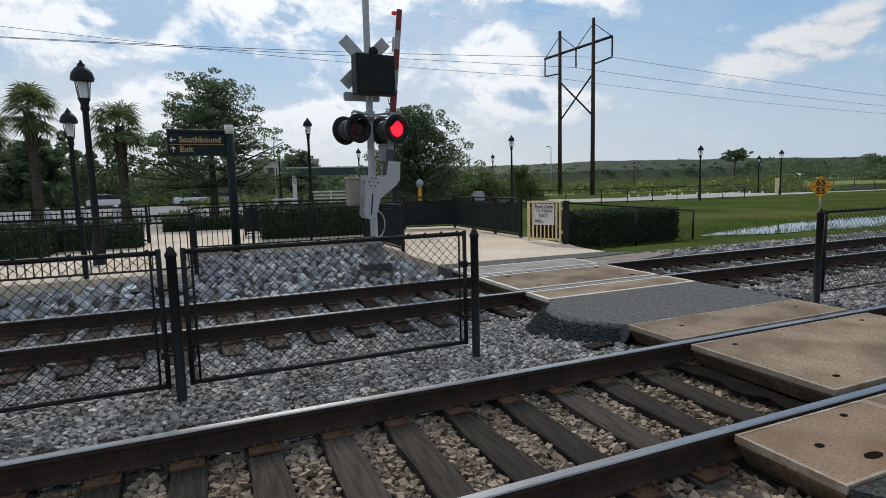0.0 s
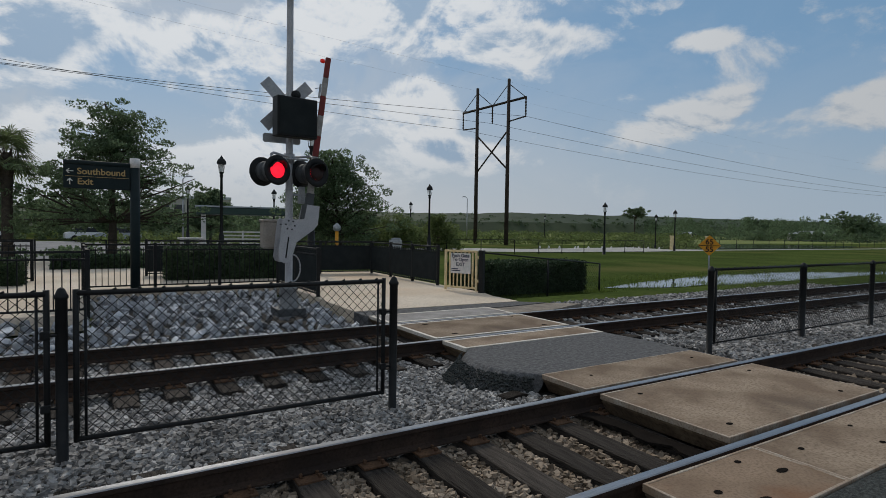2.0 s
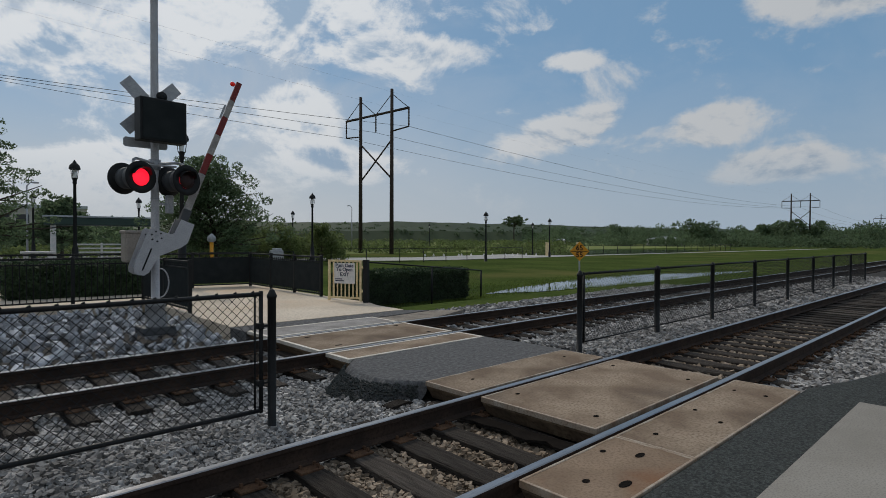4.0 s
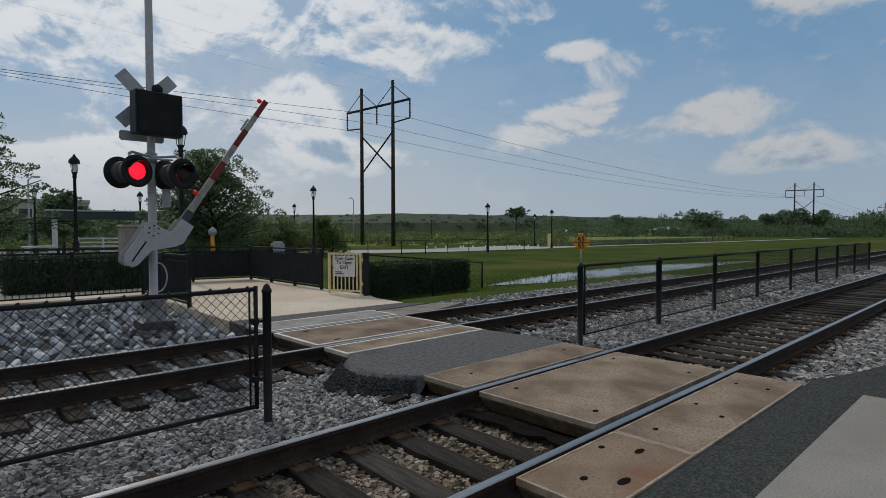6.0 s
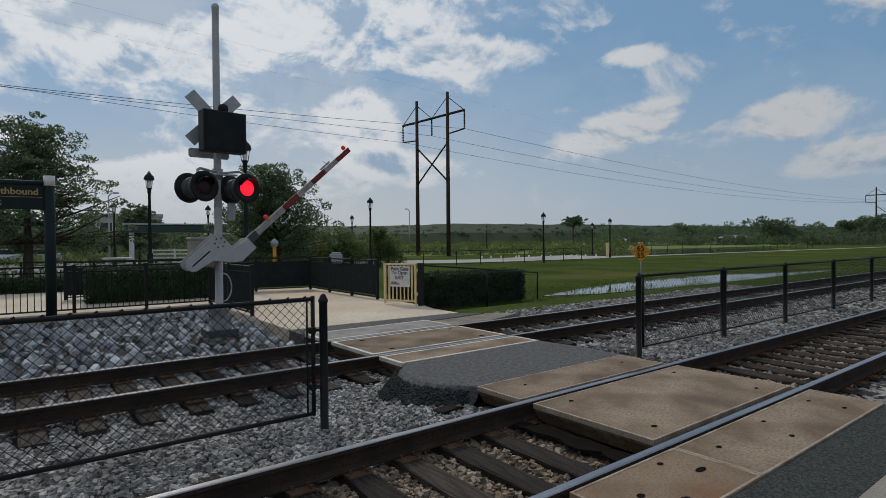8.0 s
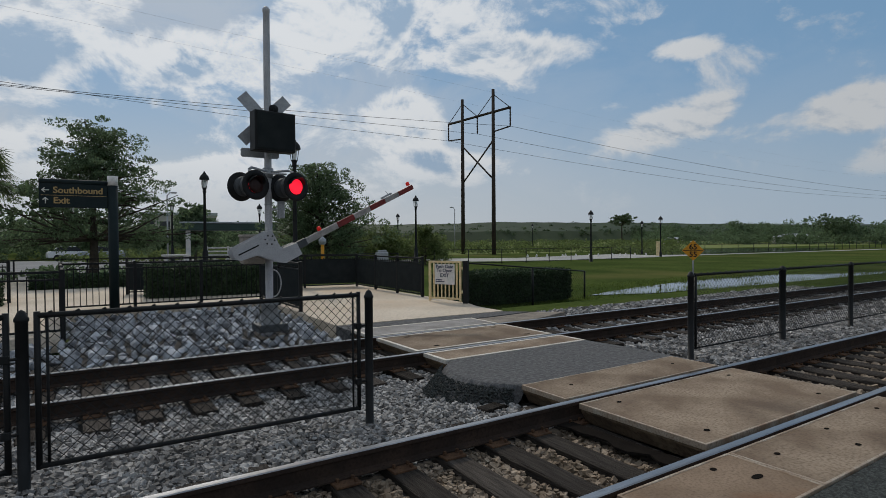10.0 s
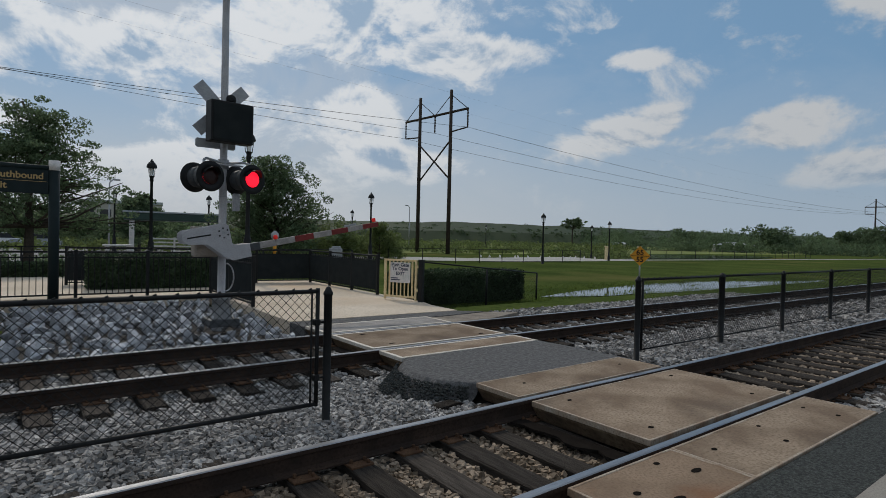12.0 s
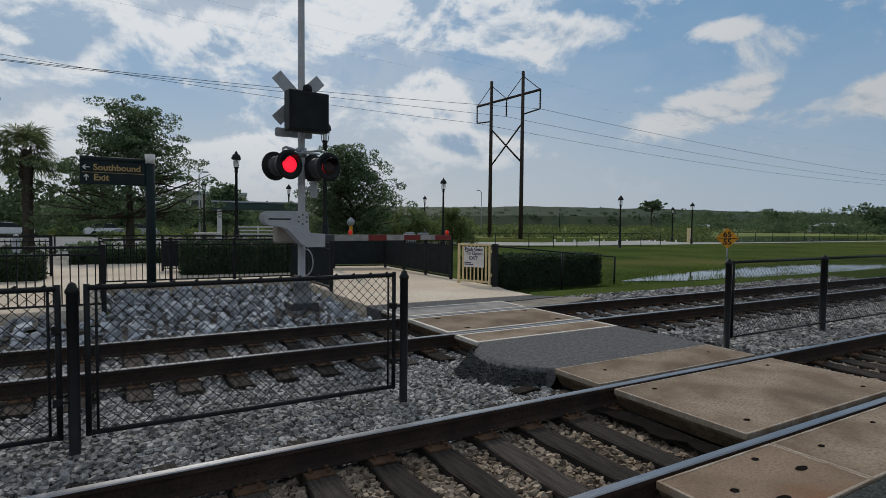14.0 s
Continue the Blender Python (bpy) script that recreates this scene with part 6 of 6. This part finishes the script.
def build_riprap():
    bed = bmesh.new()
    xs = [-14 + 0.4 * k for k in range(46)]
    ys = [8.95 + 0.35 * k for k in range(20)]
    grid = {}
    for i, x in enumerate(xs):
        for j, y in enumerate(ys):
            if in_rocks(x, min(15.55, max(9.01, y))) or in_rocks(x - 0.3, min(15.55, max(9.01, y))):
                grid[i, j] = bed.verts.new((x, y, rock_bed_z(x, y) - 0.055))
    for i in range(len(xs) - 1):
        for j in range(len(ys) - 1):
            q = [(i, j), (i + 1, j), (i + 1, j + 1), (i, j + 1)]
            if all(k in grid for k in q):
                bed.faces.new([grid[k] for k in q])
    t = tagged(part("rock_bed", bed, GAP_SHADE_SOIL), "bank of loose blue-grey riprap rocks", "rock bed", kind="structure")
    meshes = stone_meshes(14, 0.135, 3, RIPRAP, 0.7)
    rng = np.random.default_rng(11)
    near, far = [], []
    tries = 0
    placed = []
    cells = {}
    while tries < 40000:
        tries += 1
        x, y = rng.uniform(-7, 4.3), rng.uniform(9.05, 15.5)
        if not in_rocks(x, y) or math.hypot(x - MX, y - MY + 0.15) < 0.5:
            continue
        s = rng.uniform(0.62, 1.3)
        key = (int(x / 0.25), int(y / 0.25))
        ok = True
        for di in (-1, 0, 1):
            for dj in (-1, 0, 1):
                for px, py, ps in cells.get((key[0] + di, key[1] + dj), ()):
                    if (px - x) ** 2 + (py - y) ** 2 < (0.128 * (s + ps)) ** 2:
                        ok = False
                        break
        if ok:
            cells.setdefault(key, []).append((x, y, s))
            placed.append((x, y, s))
    placed.sort(key=lambda p: (p[1] - 9) + 0.4 * abs(p[0] - 2))
    verts, faces = [], []
    for k, (x, y, s) in enumerate(placed):
        m = pose(x, y, rock_bed_z(x, y) + 0.045 + rng.uniform(-0.02, 0.03), *rng.uniform(0, 360, 3)) @ Matrix.Scale(s, 4)
        me = meshes[int(rng.integers(14))]
        if k < 300:
            shared("rock", me, t, m)
        else:
            b = len(verts)
            verts += [tuple(m @ v.co) for v in me.vertices]
            faces += [tuple(b + i for i in p.vertices) for p in me.polygons]
    o = soup("rock_rest", verts, faces, RIPRAP, t)
    o["kind"] = "stuff"


build_riprap()


def build_stones():
    """Loose ballast stones where the camera passes near; the bed itself goes on beyond."""
    rng = np.random.default_rng(4)
    cube = np.array([(x, y, z) for x in (-0.5, 0.5) for y in (-0.5, 0.5) for z in (-0.5, 0.5)])
    F0 = np.array([(0, 1, 3), (0, 3, 2), (4, 6, 7), (4, 7, 5), (0, 4, 5), (0, 5, 1), (2, 3, 7), (2, 7, 6), (0, 2, 6), (0, 6, 4), (1, 5, 7), (1, 7, 3)])
    protos = np.stack([cube * rng.uniform(0.55, 1.12, (8, 3)) * np.array([1.25, 0.95, 0.62]) for k in range(24)])
    areas = [(-2.6, 4.2, 4.1, 6.85, 0.037, STONE), (-3.0, 4.2, 2.55, 3.95, 0.037, RUSTY), (-7.0, 4.2, 6.95, 9.1, 0.05, STONE), (6.95, 16, 4.1, 6.85, 0.048, STONE),
             (6.95, 14, 2.55, 3.95, 0.048, RUSTY), (16, 34, 4.1, 6.85, 0.1, STONE), (6.95, 22, 6.95, 10.3, 0.075, STONE), (0.5, 3.0, 1.75, 2.45, 0.045, RUSTY),
             (-7, -2.6, 4.1, 6.85, 0.06, STONE), (7.2, 16, 1.2, 2.4, 0.05, STONE)]
    for mat, label in ((STONE, "loose pale grey ballast stones"), (RUSTY, "rust-stained brown ballast stones between the rails")):
        P, S, L = [], [], []
        for x0, x1, y0, y1, pitch, mm in areas:
            if mm is not mat:
                continue
            # two courses of stones on a jittered lattice, the upper one with gaps
            for course in (0, 1):
                gx, gy = np.meshgrid(np.arange(x0, x1, pitch * 1.15), np.arange(y0, y1, pitch * 0.95))
                gx = gx + (np.arange(gx.shape[0]) % 2)[:, None] * pitch * 0.55 + course * pitch * 0.4
                p = np.stack([gx.ravel(), gy.ravel()], 1)
                p = p + rng.uniform(-0.42, 0.42, p.shape) * pitch
                p = p[rng.random(len(p)) < (1.0, 0.62)[course]]
                P.append(p)
                S.append(pitch * rng.uniform(0.7, 1.4, len(p)))
                L.append(np.full(len(p), (-0.012, 0.014)[course] * pitch / 0.047))
        P, S, L = np.concatenate(P), np.concatenate(S), np.concatenate(L)
        X, Y = P[:, 0], P[:, 1]
        curve = np.sin(np.pi * np.clip((Y - 4.745) / 1.5, 0, 1)) ** 0.7
        drop = (X > PX0 - 0.70 * curve) & (X < PX1 + 1.0) & (Y > 4.7) & (Y < 6.3)
        for ties, y0, y1, half in ((TIES[RAIL_B], 2.4, 4.1, 0.13), (TIES[RAIL_C], 6.33, 9.0, 0.145)):
            gap = np.abs(X[:, None] - np.array(ties)[None, :]).min(1)
            drop |= (gap < half) & (Y > y0) & (Y < y1)
        X, Y, S, L = X[~drop], Y[~drop], S[~drop], L[~drop]
        n = len(X)
        Z = np.interp(Y, [1.3, 1.8, 2.4, 4.05, 4.4, 5.0, 6.4, 6.9, 8.4, 9.3], [-0.16, -0.19, -0.25, -0.25, -0.225, -0.215, -0.24, -0.25, -0.25, -0.225]) + L + rng.uniform(-0.01, 0.012, n)
        spin, tilt, lean = rng.uniform(0, 6.283, n), rng.normal(0, 0.32, n), rng.normal(0, 0.32, n)
        turn = np.zeros((n, 3, 3))
        turn[:, 0] = np.stack([np.cos(spin), np.sin(spin), np.sin(tilt)], 1)
        turn[:, 1] = np.stack([-np.sin(spin), np.cos(spin), np.sin(lean)], 1)
        turn[:, 2] = np.cross(turn[:, 0], turn[:, 1])
        V = np.einsum("nij,njk->nik", protos[rng.integers(0, 24, n)] * S[:, None, None], turn) + np.stack([X, Y, Z], 1)[:, None, :]
        Fc = F0[None] + 8 * np.arange(n)[:, None, None]
        o = soup("ballast_stones", V.reshape(-1, 3).tolist(), Fc.reshape(-1, 3).tolist(), mat)
        tagged(o, label, "ballast", kind="stuff")


build_stones()


# ---- movement ----
def motions():
    swing = [(0.0, 84.0), (1.5, 84.0), (2.1, 82.0), (2.5, 79.0), (3.0, 75.0), (3.7, 70.4), (4.8, 63.8), (5.8, 57.7), (6.5, 51.7), (7.5, 44.8), (8.5, 38.0), (8.7, 36.2),
             (9.8, 27.5), (10.8, 19.2), (11.0, 17.4), (11.5, 13.7), (12.0, 10.8), (12.5, 7.6), (13.0, 3.8), (13.4, 0.6), (13.7, 0.0), (14.0, 0.0)]
    walk(GATE_ARM, [(t, Matrix.Translation(PIVOT) @ Matrix.Rotation(radians(-a), 4, "Y")) for t, a in swing])
    to_left = [0.43 + 1.1 * k for k in range(13)]
    to_right = [0.93 + 1.1 * k for k in range(12)]
    changes = sorted([(t, 0) for t in to_left] + [(t, 1) for t in to_right])
    for lens, side in ((LENS_LEFT, 0), (LENS_RIGHT, 1)):
        angle = 0 if side == 1 else 180
        rows = [(0.0, pose(0, -0.245, 0, 0, 0, angle))]
        for t, lit in changes:
            rows.append((t - 0.034, pose(0, -0.245, 0, 0, 0, angle)))
            rows.append((t, pose(0, -0.245, 0, 0, 0, angle + 60)))
            rows.append((t + 0.034, pose(0, -0.245, 0, 0, 0, angle + 120)))
            rows.append((t + 0.067, pose(0, -0.245, 0, 0, 0, angle + 180)))
            angle += 180
        rows.append((14.0, pose(0, -0.245, 0, 0, 0, angle)))
        walk(lens, rows)


motions()
